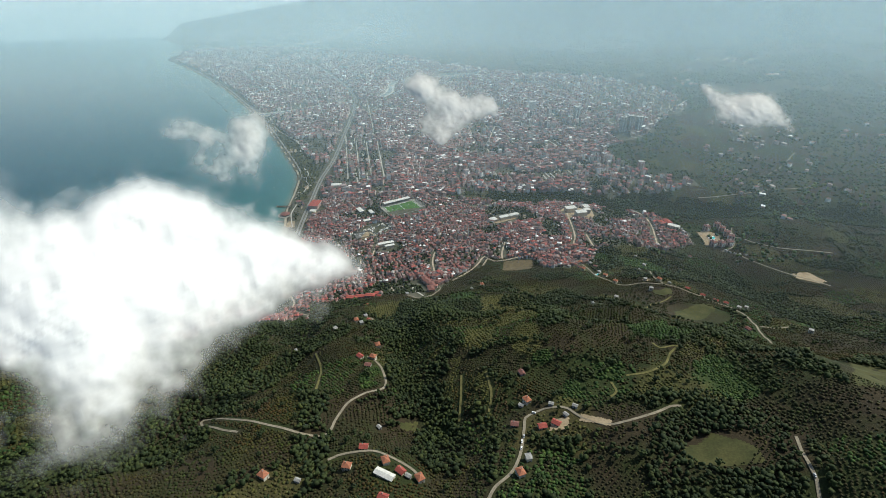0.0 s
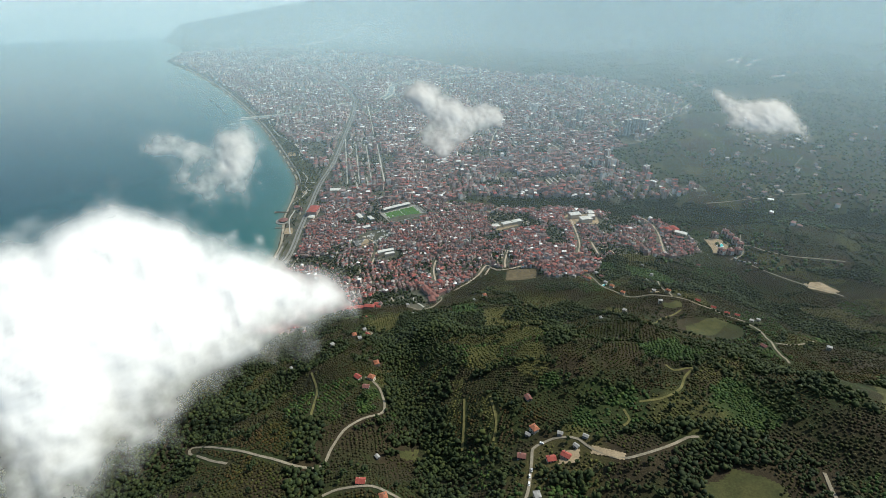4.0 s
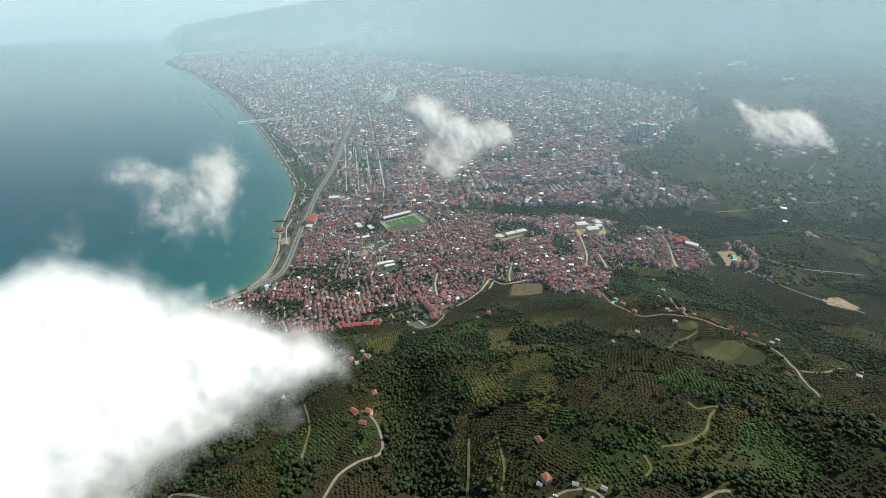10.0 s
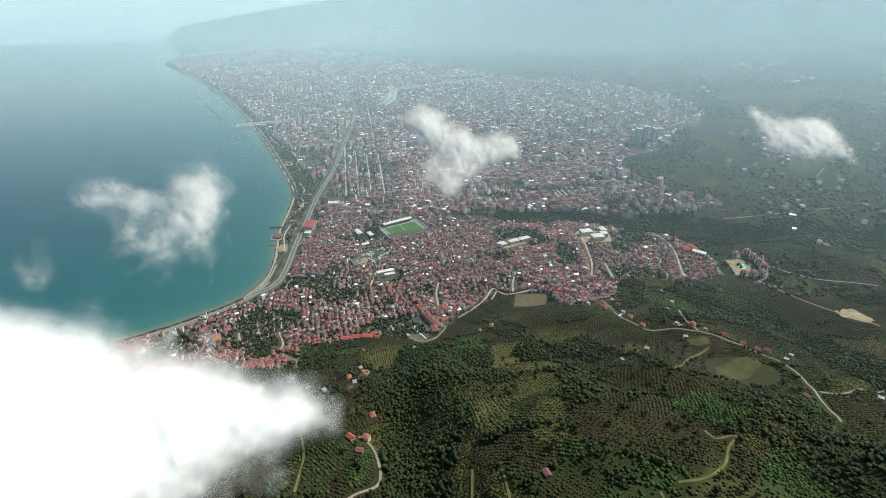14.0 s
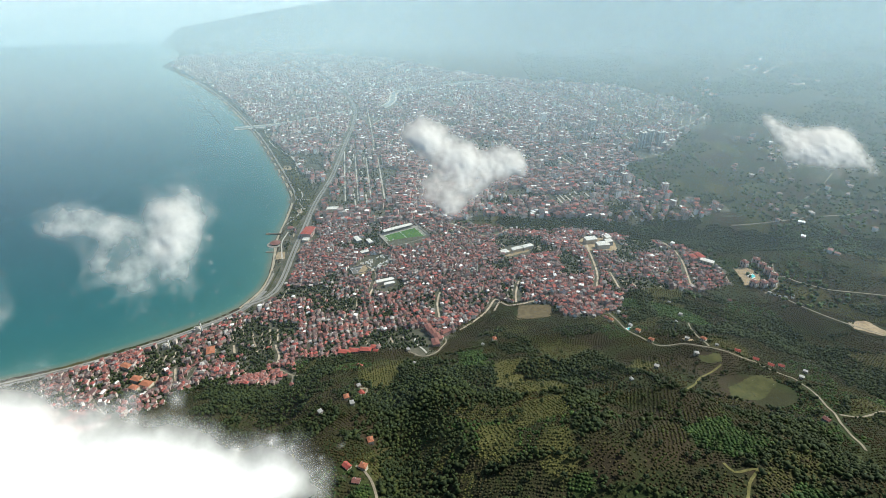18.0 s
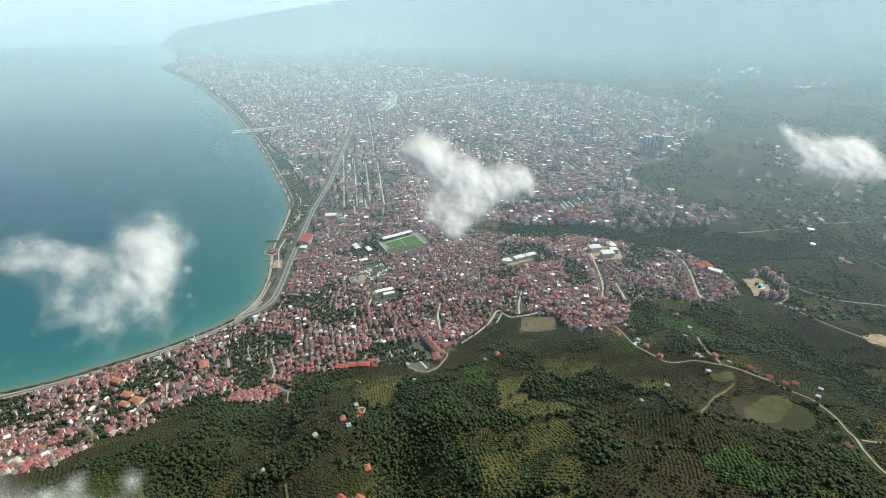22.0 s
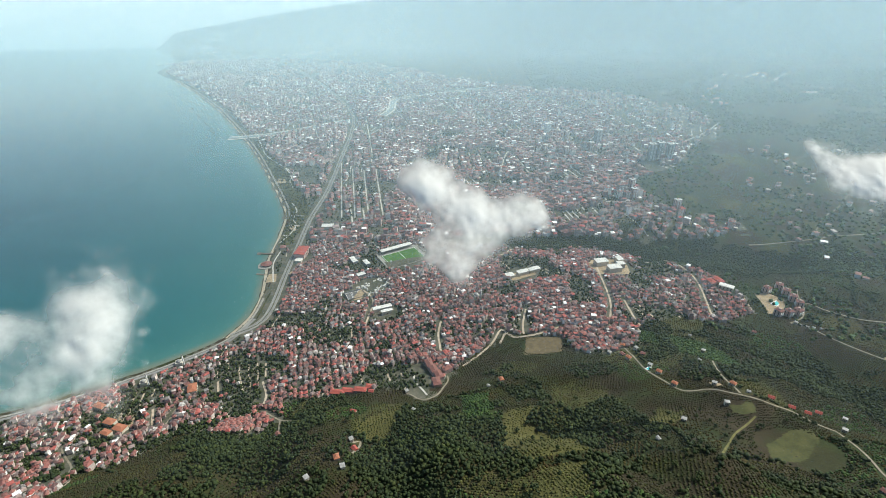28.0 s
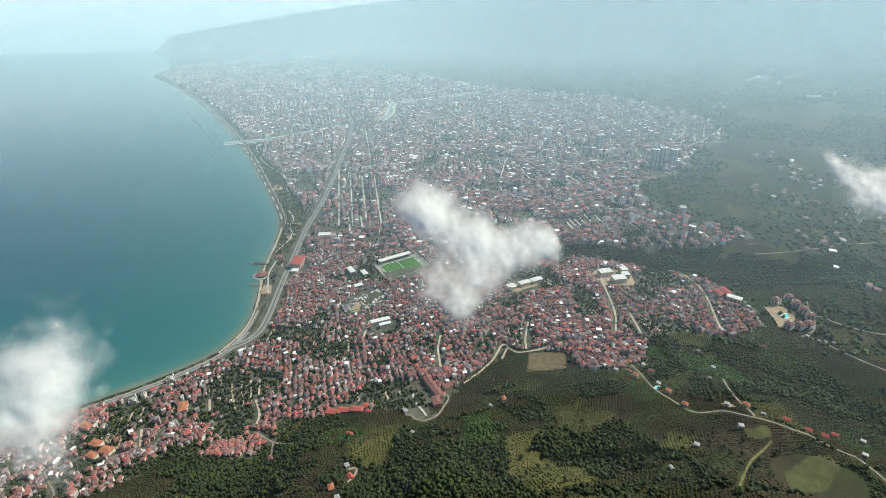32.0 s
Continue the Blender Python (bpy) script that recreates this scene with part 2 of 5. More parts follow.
def lattice(ix, iy, seed):
    h = np.sin(ix * 127.1 + iy * 311.7 + seed * 74.7) * 43758.5453
    return h - np.floor(h)


def grain(x, y, size, seed=0):
    """Smooth value noise in plan, 0 to 1, with features of that size."""
    u, v = np.asarray(x, float) / size, np.asarray(y, float) / size
    iu, iv = np.floor(u), np.floor(v)
    fu, fv = u - iu, v - iv
    fu, fv = fu * fu * (3 - 2 * fu), fv * fv * (3 - 2 * fv)
    a, b = lattice(iu, iv, seed), lattice(iu + 1, iv, seed)
    c, d = lattice(iu, iv + 1, seed), lattice(iu + 1, iv + 1, seed)
    return (a * (1 - fu) + b * fu) * (1 - fv) + (c * (1 - fu) + d * fu) * fv


def fields(x, y, size, seed):
    """The field that a place lies in: a draw from 0 to 1 for each field, and the metres to its nearest edge."""
    x, y = np.asarray(x, float), np.asarray(y, float)
    u = (x + 34 * (grain(x, y, 60, seed) - .5)) / size
    v = (y + 34 * (grain(x, y, 60, seed + 1) - .5)) / size
    iu, iv = np.floor(u), np.floor(v)
    first, second, draw = np.full(x.shape, 9.0), np.full(x.shape, 9.0), np.zeros(x.shape)
    for di in (-1, 0, 1):
        for dj in (-1, 0, 1):
            ci, cj = iu + di, iv + dj
            d = np.hypot(ci + .1 + .8 * lattice(ci, cj, seed) - u, cj + .1 + .8 * lattice(ci, cj, seed + 3) - v)
            near = d < first
            second = np.where(near, first, np.minimum(second, d))
            draw = np.where(near, lattice(ci, cj, seed + 5), draw)
            first = np.where(near, d, first)
    return draw, (second - first) * size / 2


def broad(x, y):
    """The broad forms: the ridge that the view looks down from, and the rising land inland."""
    z = 40 + 300 * (1 - smooth(300, 1120, y)) + 60 * (1 - smooth(-100, 350, y))
    z = z + 60 * smooth(500, 1300, x) * smooth(1500, 2300, y) - 32 * smooth(1300, 1700, y) * (1 - smooth(0, 700, x))
    z = z + 60 * smooth(900, 2600, x) + 40 * smooth(1300, 2600, x) * (grain(x, y, 520, 3) - .3) * 2
    return z + 500 * smooth(4600, 5700, y + .12 * x) * smooth(-10, 50, shore_distance(x, y))


def ground(x, y):
    """Height of the ground in metres over the sea."""
    x, y = np.asarray(x, float), np.asarray(y, float)
    d = shore_distance(x, y)
    z = broad(x, y)
    for j, cy in enumerate(HILL_Y):
        for i, cx in enumerate(HILL_X):
            z = z + HILL_H[j][i] * np.exp(-((x - cx) ** 2 + (y - cy) ** 2) / HILL_S**2)
    # gullies on the hill and the wooded valley that splits the town
    rough = 1 - smooth(850, 1150, y)
    z = z + rough * ((grain(x, y, 150, 5) - .5) * 34 + (grain(x, y, 62, 6) - .5) * 15 + (grain(x, y, 27, 7) - .5) * 4)
    for ax, ay, bx, by, wide, deep in GULLIES:
        ex, ey = bx - ax, by - ay
        u = np.clip(((x - ax) * ex + (y - ay) * ey) / (ex * ex + ey * ey), 0, 1)
        z = z - deep * np.exp(-((x - ax - u * ex) ** 2 + (y - ay - u * ey) ** 2) / wide**2)
    low = np.where(d > 0, 2.2 * smooth(0, 25, d) + 3 * smooth(20, 200, d), .06 * d)
    steep = smooth(4450, 4750, y)
    inland = np.clip((d - 60 + 55 * steep) / (460 - 400 * steep), 0, 1)
    return np.maximum(low + np.maximum(z - 6, 0) * inland * inland * (3 - 2 * inland), np.where(d > 0, .3, -60))


# ---------------------------------------------------------------- mesh helpers
def mesh_of(name, verts, faces, mats, which=None, flat=True, values=None):
    """One mesh from arrays: corners (n, 3), faces (m, 3 or 4), the material of each face, and a value for each corner."""
    me = bpy.data.meshes.new(name)
    verts, faces = np.asarray(verts, np.float32), np.asarray(faces, np.int32)
    k = faces.shape[1]
    me.vertices.add(len(verts)), me.loops.add(faces.size), me.polygons.add(len(faces))
    me.vertices.foreach_set("co", verts.ravel())
    me.loops.foreach_set("vertex_index", faces.ravel())
    me.polygons.foreach_set("loop_start", np.arange(0, faces.size, k, dtype=np.int32))
    if which is not None:
        me.polygons.foreach_set("material_index", np.asarray(which, np.int32))
    me.polygons.foreach_set("use_smooth", np.full(len(faces), not flat))
    for m in mats:
        me.materials.append(m)
    for key, v in (values or {}).items():
        me.attributes.new(key, "FLOAT", "POINT").data.foreach_set("value", np.asarray(v, np.float32))
    me.update(calc_edges=True)
    me.validate()
    return me


def sheet(xs, ys, height):
    """Corners and quads of a grid over the plan."""
    gx, gy = np.meshgrid(xs, ys)
    v = np.stack([gx, gy, height(gx, gy)], -1).reshape(-1, 3)
    nx, ny = len(xs), len(ys)
    i = (np.arange(ny - 1)[:, None] * nx + np.arange(nx - 1)).ravel()
    return v, np.stack([i, i + 1, i + 1 + nx, i + nx], 1)


def steps(*spans):
    """Grid lines from spans of (start, stop, step)."""
    return np.unique(np.concatenate([np.arange(a, b + s / 2, s) for a, b, s in spans]).round(2))


def inside(x, y, ring):
    x, y = np.asarray(x, float), np.asarray(y, float)
    odd = np.zeros(x.shape, bool)
    for (ax, ay), (bx, by) in zip(ring, ring[1:] + ring[:1]):
        if ay != by:
            odd ^= ((ay > y) != (by > y)) & (x < (bx - ax) * (y - ay) / (by - ay) + ax)
    return odd


def line_distance(x, y, line):
    x, y = np.asarray(x, float), np.asarray(y, float)
    best = np.full(x.shape, 1e9)
    for (ax, ay), (bx, by) in zip(line, line[1:]):
        ex, ey = bx - ax, by - ay
        u = np.clip(((x - ax) * ex + (y - ay) * ey) / (ex * ex + ey * ey), 0, 1)
        best = np.minimum(best, np.hypot(x - ax - u * ex, y - ay - u * ey))
    return best


def rounded(line, step=8.0):
    """Points at even steps along a smooth curve through the corners of a line."""
    p = [np.array(q, float) for q in line]
    p = [2 * p[0] - p[1], *p, 2 * p[-1] - p[-2]]
    out = []
    for a, b, c, d in zip(p, p[1:], p[2:], p[3:]):
        for u in np.linspace(0, 1, max(2, int(np.hypot(*(c - b)) / step) + 1))[:-1]:
            out.append(0.5 * (2 * b + (c - a) * u + (2 * a - 5 * b + 4 * c - d) * u**2 + (3 * b - a - 3 * c + d) * u**3))
    return np.array([*out, p[-2]])


def ribbon(name, line, wide, mat, lift=0.5, thick=0.5, step=8.0):
    """A road or path laid over the ground along a smooth line, with side faces."""
    c = rounded(line, step)
    along = np.gradient(c, axis=0)
    along /= np.linalg.norm(along, axis=1)[:, None] + 1e-9
    off = np.stack([along[:, 1], -along[:, 0]], 1) * wide / 2
    rows = []
    for s in (-1.0, -0.33, 0.33, 1.0):
        q = c + s * off
        rows.append(np.c_[q, np.maximum(ground(q[:, 0], q[:, 1]), 0.2)])
    zz = np.max([r[:, 2] for r in rows], 0)
    for r in rows:
        r[:, 2] = 0.5 * (r[:, 2] + zz) + lift
    low0, low1 = rows[0] - (0, 0, thick + lift), rows[3] - (0, 0, thick + lift)
    v = np.stack([low0, *rows, low1], 1)
    n = len(c)
    i = (np.arange(n - 1)[:, None] * 6 + np.arange(5)).ravel()
    return new(name, mesh_of(name, v.reshape(-1, 3), np.stack([i, i + 1, i + 7, i + 6], 1), [mat]))


def patch(name, ring, mat, lift=0.35, step=9.0):
    """A field or yard: a sheet that follows the ground inside a ring of corners, with a ragged edge."""
    r = np.array(ring, float)
    xs, ys = np.arange(r[:, 0].min(), r[:, 0].max() + step, step), np.arange(r[:, 1].min(), r[:, 1].max() + step, step)
    v, f = sheet(xs, ys, lambda a, b: np.maximum(ground(a, b), 0.3) + lift)
    mid = v[f].mean(1)
    wob = step * 3.2
    f = f[inside(mid[:, 0] + wob * (grain(mid[:, 0], mid[:, 1], 21, 8) - .5), mid[:, 1] + wob * (grain(mid[:, 0], mid[:, 1], 21, 9) - .5), list(map(tuple, ring))) & (shore_distance(mid[:, 0], mid[:, 1]) > 8)]
    used, back = np.unique(f, return_inverse=True)
    return new(name, mesh_of(name, v[used], back.reshape(f.shape), [mat], flat=False))


def level(x, y):
    return float(max(ground(x, y), 0.3))


# ---------------------------------------------------------------- setting
def plot_share(x, y, rings):
    """1 inside the plots, 0 outside, with a ragged edge."""
    wx, wy = x + 16 * (grain(x, y, 23, 91) - .5), y + 16 * (grain(x, y, 23, 92) - .5)
    hit = np.zeros(np.shape(x), bool)
    for ring in rings:
        hit |= inside(wx, wy, ring)
    return hit


TOWN_NEAR = [(-1300, 560), (-900, 620), (-640, 640), (-525, 640), (-485, 655), (-518, 721), (-565, 815), (-505, 815), (-461, 912), (-352, 890), (-301, 895), (-284, 930), (-307, 999), (-233, 984), (-157, 999), (-107, 999),
             (-51, 943), (-10, 1025), (22, 1090), (116, 1179), (221, 1138), (245, 1062), (303, 1059), (352, 1085), (389, 1162), (456, 1188), (565, 1193),
             (668, 1252), (681, 1326), (633, 1448), (479, 1574), (414, 1621), (239, 1603), (85, 1632), (6, 1660), (-900, 1700), (-900, 1000)]
TOWN_FAR = [(-900, 1660), (6, 1660), (105, 1701), (251, 1690), (406, 1680), (692, 1640), (776, 1650), (856, 1681), (731, 1765), (639, 1891), (634, 2054),
            (812, 2123), (947, 2318), (1139, 2467), (1147, 2765), (877, 3276), (360, 3599), (-376, 4293), (-1267, 4604), (-2100, 4405), (-2100, 3600)]

xs = steps((-6000, -1000, 125), (-1000, 1300, 11), (1300, 6000, 125))
ys = steps((-900, 120, 60), (120, 1300, 9), (1300, 2400, 22), (2400, 6000, 60))
v, f = sheet(xs, ys, ground)
draw, _ = fields(v[:, 0], v[:, 1], 72, 31)
plots_on = {"lush": np.where(plot_share(v[:, 0], v[:, 1], LUSH), .85, .35 * (draw > .84)), "straw": np.where(plot_share(v[:, 0], v[:, 1], STRAW), .8, .4 * ((draw > .5) & (draw < .66)))}
tagged(new("ground", mesh_of("ground", v, f, [GROUND], flat=False, values=plots_on)), "steep orchard hillside and coastal plain of brown soil and grass", "ground", kind="structure")

xs = steps((-6000, -1800, 140), (-1800, -300, 20), (-300, 6000, 2100))
ys = steps((-900, 700, 200), (700, 2600, 20), (2600, 6000, 70))
v, f = sheet(xs, ys, lambda a, b: a * 0)
d = -shore_distance(v[:, 0], v[:, 1])
near_shore = np.clip(1.0 * np.exp(-np.maximum(d, 0) / 28) * .4 + .62 * np.exp(-np.maximum(d, 0) / 560), 0, 1)
tagged(new("sea", mesh_of("sea", v, f, [SEA], flat=False, values={"shallow": near_shore})), "calm blue-green sea paling to turquoise along the shore", "sea", kind="structure")

def part(name, bm, mat, parent, label="", mesh=None):
    """Links a bmesh as one mesh object under a thing or a part."""
    if mesh is None:
        mesh = bpy.data.meshes.new(name)
        bm.to_mesh(mesh)
        bm.free()
        mesh.materials.append(mat)
    ob = new(name, mesh)
    ob.parent = parent
    return tagged(ob, label) if label else ob


def thing(name, x, y, z, turn, label, category, group="", kind=""):
    ob = new(name)
    ob.empty_display_size = 2
    ob.matrix_world = pose(x, y, z, 0, 0, turn)
    return tagged(ob, label, category, group, kind)


def block(bm, x, y, z, w, l, h, taper=1.0):
    """A box that stands at z, w along x, l along y, h high; taper shrinks its top."""
    q = [(-1, -1), (1, -1), (1, 1), (-1, 1)]
    lo = [bm.verts.new((x + a * w / 2, y + b * l / 2, z)) for a, b in q]
    hi = [bm.verts.new((x + a * w / 2 * taper, y + b * l / 2 * taper, z + h)) for a, b in q]
    bm.faces.new(lo[::-1]), bm.faces.new(hi)
    for i in range(4):
        bm.faces.new((lo[i], lo[(i + 1) % 4], hi[(i + 1) % 4], hi[i]))
    return bm


def boxes(*rows):
    bm = bmesh.new()
    for r in rows:
        block(bm, *r)
    return bm


def roof_bm(w, l, z, rise, eave=0.6, hip=1.0, thick=0.25):
    """A hipped (hip 1) or gabled (hip 0) roof with its ridge along y and a fascia."""
    bm = bmesh.new()
    a, b = w / 2 + eave, l / 2 + eave
    r = max(b - hip * a, 0.15 * b) if hip else b
    lo = [bm.verts.new(q) for q in ((-a, -b, z - thick), (a, -b, z - thick), (a, b, z - thick), (-a, b, z - thick))]
    hi = [bm.verts.new(q) for q in ((-a, -b, z), (a, -b, z), (a, b, z), (-a, b, z))]
    k = [bm.verts.new((0, -r, z + rise)), bm.verts.new((0, r, z + rise))]
    bm.faces.new(lo[::-1])
    for i in range(4):
        bm.faces.new((lo[i], lo[(i + 1) % 4], hi[(i + 1) % 4], hi[i]))
    bm.faces.new((hi[0], hi[1], k[0])), bm.faces.new((hi[1], hi[2], k[1], k[0])), bm.faces.new((hi[2], hi[3], k[1])), bm.faces.new((hi[3], hi[0], k[0], k[1]))
    return bm


def drum(bm, x, y, z, r0, r1, h, sides=12):
    lo = [bm.verts.new((x + r0 * math.cos(2 * math.pi * i / sides), y + r0 * math.sin(2 * math.pi * i / sides), z)) for i in range(sides)]
    hi = [bm.verts.new((x + r1 * math.cos(2 * math.pi * i / sides), y + r1 * math.sin(2 * math.pi * i / sides), z + h)) for i in range(sides)]
    bm.faces.new(lo[::-1]), bm.faces.new(hi)
    for i in range(sides):
        bm.faces.new((lo[i], lo[(i + 1) % sides], hi[(i + 1) % sides], hi[i]))
    return bm


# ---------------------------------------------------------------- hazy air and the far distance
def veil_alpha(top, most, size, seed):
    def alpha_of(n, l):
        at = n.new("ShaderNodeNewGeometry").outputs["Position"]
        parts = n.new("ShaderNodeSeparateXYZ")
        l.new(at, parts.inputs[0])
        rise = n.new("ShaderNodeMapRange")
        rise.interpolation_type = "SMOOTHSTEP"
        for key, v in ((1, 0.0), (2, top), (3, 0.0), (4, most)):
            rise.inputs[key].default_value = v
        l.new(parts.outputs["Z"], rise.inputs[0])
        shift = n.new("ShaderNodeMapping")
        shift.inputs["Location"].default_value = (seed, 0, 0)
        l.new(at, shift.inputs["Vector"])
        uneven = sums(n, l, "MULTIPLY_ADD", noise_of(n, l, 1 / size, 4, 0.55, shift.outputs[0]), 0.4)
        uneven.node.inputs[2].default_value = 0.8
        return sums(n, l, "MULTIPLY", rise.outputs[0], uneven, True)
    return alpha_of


# Each bank: a thin added sheet imitating aerial haze, climbing gently away inland.
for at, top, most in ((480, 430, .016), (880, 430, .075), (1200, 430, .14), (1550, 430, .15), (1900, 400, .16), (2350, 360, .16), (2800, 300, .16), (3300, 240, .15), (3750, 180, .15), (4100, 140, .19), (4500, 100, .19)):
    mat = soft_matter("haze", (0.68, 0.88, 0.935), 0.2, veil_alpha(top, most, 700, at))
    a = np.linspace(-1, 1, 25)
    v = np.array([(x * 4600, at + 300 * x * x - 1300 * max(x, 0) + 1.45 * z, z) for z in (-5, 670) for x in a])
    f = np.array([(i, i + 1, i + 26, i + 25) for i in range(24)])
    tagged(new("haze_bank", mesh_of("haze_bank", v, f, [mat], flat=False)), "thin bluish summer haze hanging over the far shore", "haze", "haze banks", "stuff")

# Glowing backdrop: distant haze painted into its emission, paler with height.
m, n, l, b = material("painted_haze")
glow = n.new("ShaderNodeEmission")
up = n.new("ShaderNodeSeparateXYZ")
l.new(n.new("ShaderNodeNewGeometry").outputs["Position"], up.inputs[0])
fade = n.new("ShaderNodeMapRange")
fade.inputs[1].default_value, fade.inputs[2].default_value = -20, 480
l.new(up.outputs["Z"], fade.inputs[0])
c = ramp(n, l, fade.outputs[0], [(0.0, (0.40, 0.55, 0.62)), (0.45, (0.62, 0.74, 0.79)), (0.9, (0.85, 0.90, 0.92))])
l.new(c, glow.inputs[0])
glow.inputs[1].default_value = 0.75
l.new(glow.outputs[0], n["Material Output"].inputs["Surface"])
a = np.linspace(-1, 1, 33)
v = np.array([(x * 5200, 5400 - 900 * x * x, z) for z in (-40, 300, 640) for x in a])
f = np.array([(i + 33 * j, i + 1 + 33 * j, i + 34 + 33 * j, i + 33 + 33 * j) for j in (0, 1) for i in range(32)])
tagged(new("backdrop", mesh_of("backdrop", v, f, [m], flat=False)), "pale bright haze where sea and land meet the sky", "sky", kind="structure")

# ---------------------------------------------------------------- town ground, roads, shore works
tagged(patch("pavement_near", TOWN_NEAR, TOWN, 0.15, 13), "trodden yards and lanes between the houses", "ground", kind="structure")
tagged(patch("pavement_far", TOWN_FAR, TOWN, 0.3, 34), "yards and lanes of the far quarters", "ground", kind="structure")

HIGHWAY = [(-488, 1222), (-462, 1240), (-434, 1275), (-427, 1345), (-434, 1492), (-437, 1624), (-442, 1818), (-431, 2033), (-441, 2369), (-453, 2702),
           (-486, 2980), (-582, 3257), (-773, 3665), (-1014, 4089), (-1325, 4658)]
HAIRPIN = [(-108, 588), (-97, 581), (-83, 556), (-75, 527), (-78, 509), (-99, 493), (-114, 474), (-123, 444), (-128, 414), (-151, 410), (-183, 419), (-225, 435), (-272, 459), (-292, 466),
           (-288, 453), (-252, 426), (-226, 414)]
FARM_LANE = [(-118, 371), (-104, 378), (-82, 380), (-67, 379), (-44, 366), (-29, 354), (-20, 339)]
HAMLET_LANE = [(40, 302), (49, 320), (66, 338), (78, 366), (87, 403), (91, 421), (101, 427), (113, 431), (125, 430), (137, 425), (147, 411), (168, 391), (186, 391), (215, 402), (244, 417), (256, 417)]
RIDGE_ROAD = [(319, 1109), (327, 1044), (333, 983), (348, 936), (365, 912), (402, 906), (428, 882), (461, 869), (505, 866), (533, 836), (548, 815), (518, 718), (497, 662), (473, 604)]
LANES = [HAIRPIN, FARM_LANE, HAMLET_LANE, RIDGE_ROAD,
         [(346, 366), (335, 341), (331, 321), (330, 311), (325, 297), (317, 269)],
         [(466, 1025), (443, 948), (433, 884)],
         [(729, 1216), (767, 1237), (800, 1282), (827, 1253), (863, 1225), (897, 1211), (1000, 1190)],
         [(815, 1347), (797, 1309), (800, 1282)],
         [(729, 1216), (760, 1195), (786, 1159), (829, 1110), (900, 1040)],
         [(1240, 1640), (1107, 1625), (1065, 1625), (1026, 1609), (1053, 1664), (1118, 1735), (1189, 1789), (1300, 1900)],
         [(1026, 1609), (956, 1603), (837, 1609)],
         [(-80, 972), (-67, 962), (-55, 948), (-40, 946), (-24, 962), (-13, 997), (-6, 1021), (-8, 1040)],
         [(-245, 905), (-275, 922), (-291, 931), (-312, 946), (-330, 962)], [(-291, 931), (-284, 905), (-271, 868)],
         [(-660, 905), (-652, 895), (-628, 873), (-598, 845), (-587, 822), (-590, 800)], [(-562, 931), (-535, 943), (-505, 950), (-506, 995)],
         [(-144, 817), (-133, 822), (-137, 780)],
         [(516, 696), (562, 702), (679, 756)]]
STREETS = [[(371, 1452), (353, 1274), (331, 1188)], [(382, 1264), (378, 1179)], [(6, 1652), (43, 1620), (93, 1557), (145, 1566), (193, 1621), (333, 1638), (429, 1598)],
           [(-190, 1244), (-186, 1342), (-235, 1405)], [(227, 1175), (180, 1159), (128, 1159), (106, 1190), (79, 1137), (22, 1072)],
           [(-760, 3197), (-696, 2980), (-596, 2645)], [(-415, 2930), (-350, 2581), (-314, 2368)], [(190, 2203), (248, 2427), (299, 2159)], [(-320, 3260), (-200, 2836)],
           [(-430, 2306), (-344, 1814)], [(-376, 2245), (-301, 1814)], [(-330, 2230), (-258, 1820)], [(-285, 2240), (-214, 1830)], [(548, 2360), (696, 2263), (1014, 2434), (1166, 2579)],
           [(-877, 2670), (-761, 2411), (-637, 2252), (-570, 2113)], [(345, 1951), (544, 1872)], [(-11, 2747), (85, 2910), (272, 3346)],
           [(1035, 3629), (1144, 3029)], [(-779, 4290), (-528, 3912)], [(275, 4395), (279, 3864)], [(575, 1560), (600, 1400), (560, 1220)],
           [(-551, 998), (-528, 952)], [(-459, 1072), (-445, 1040)], [(-367, 1065), (-345, 1020), (-339, 987)], [(-22, 1240), (-27, 1195), (-21, 1133)], [(167, 1263), (153, 1204), (150, 1165)], [(99, 1140), (116, 1178), (129, 1157), (175, 1156)]]
TRACKS = [[(273, 547), (277, 533), (300, 536), (285, 520), (269, 496), (244, 479), (216, 476)], [(197, 468), (197, 449), (188, 440)], [(431, 836), (376, 790), (316, 719)],
          [(24, 523), (22, 478), (19, 444)], [(54, 509), (58, 472), (53, 445)], [(-191, 622), (-169, 564), (-157, 489)]]
ROAD_LABEL = "narrow pale concrete lane winding over the hillside"
for line in LANES:
    tagged(ribbon("road", line, 3.0, LANE, 0.45, 0.6, 5), ROAD_LABEL, "road", "hill lanes", "structure")
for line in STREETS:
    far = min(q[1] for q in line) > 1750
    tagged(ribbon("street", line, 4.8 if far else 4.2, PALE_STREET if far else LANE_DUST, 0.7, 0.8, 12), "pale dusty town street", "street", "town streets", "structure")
for line in TRACKS:
    tagged(ribbon("track", line, 2.8, TRACK, 0.3, 0.5, 5), "grassy cart track between orchards", "track", "field tracks", "structure")
tagged(ribbon("highway", HIGHWAY, 11.5, HIGHWAY_TAR, 0.8, 1.0, 14), "grey dual carriageway along the shore", "road", kind="structure")
off = rounded(HIGHWAY, 14)
tagged(ribbon("median", [tuple(q) for q in off[::4]], 1.8, MEADOW, 1.1, 0.5, 14), "planted strip between the carriageways", "road", kind="structure")
for side in (-6.6, 6.6):
    along = np.gradient(off, axis=0)
    along /= np.linalg.norm(along, axis=1)[:, None]
    q = off + np.stack([along[:, 1], -along[:, 0]], 1) * (side * 1.02)
    tagged(ribbon("kerb", [tuple(p) for p in q[::3]], 1.2, CONCRETE, 0.95, 0.6, 14), "pale pavement beside the carriageway", "pavement", kind="structure")


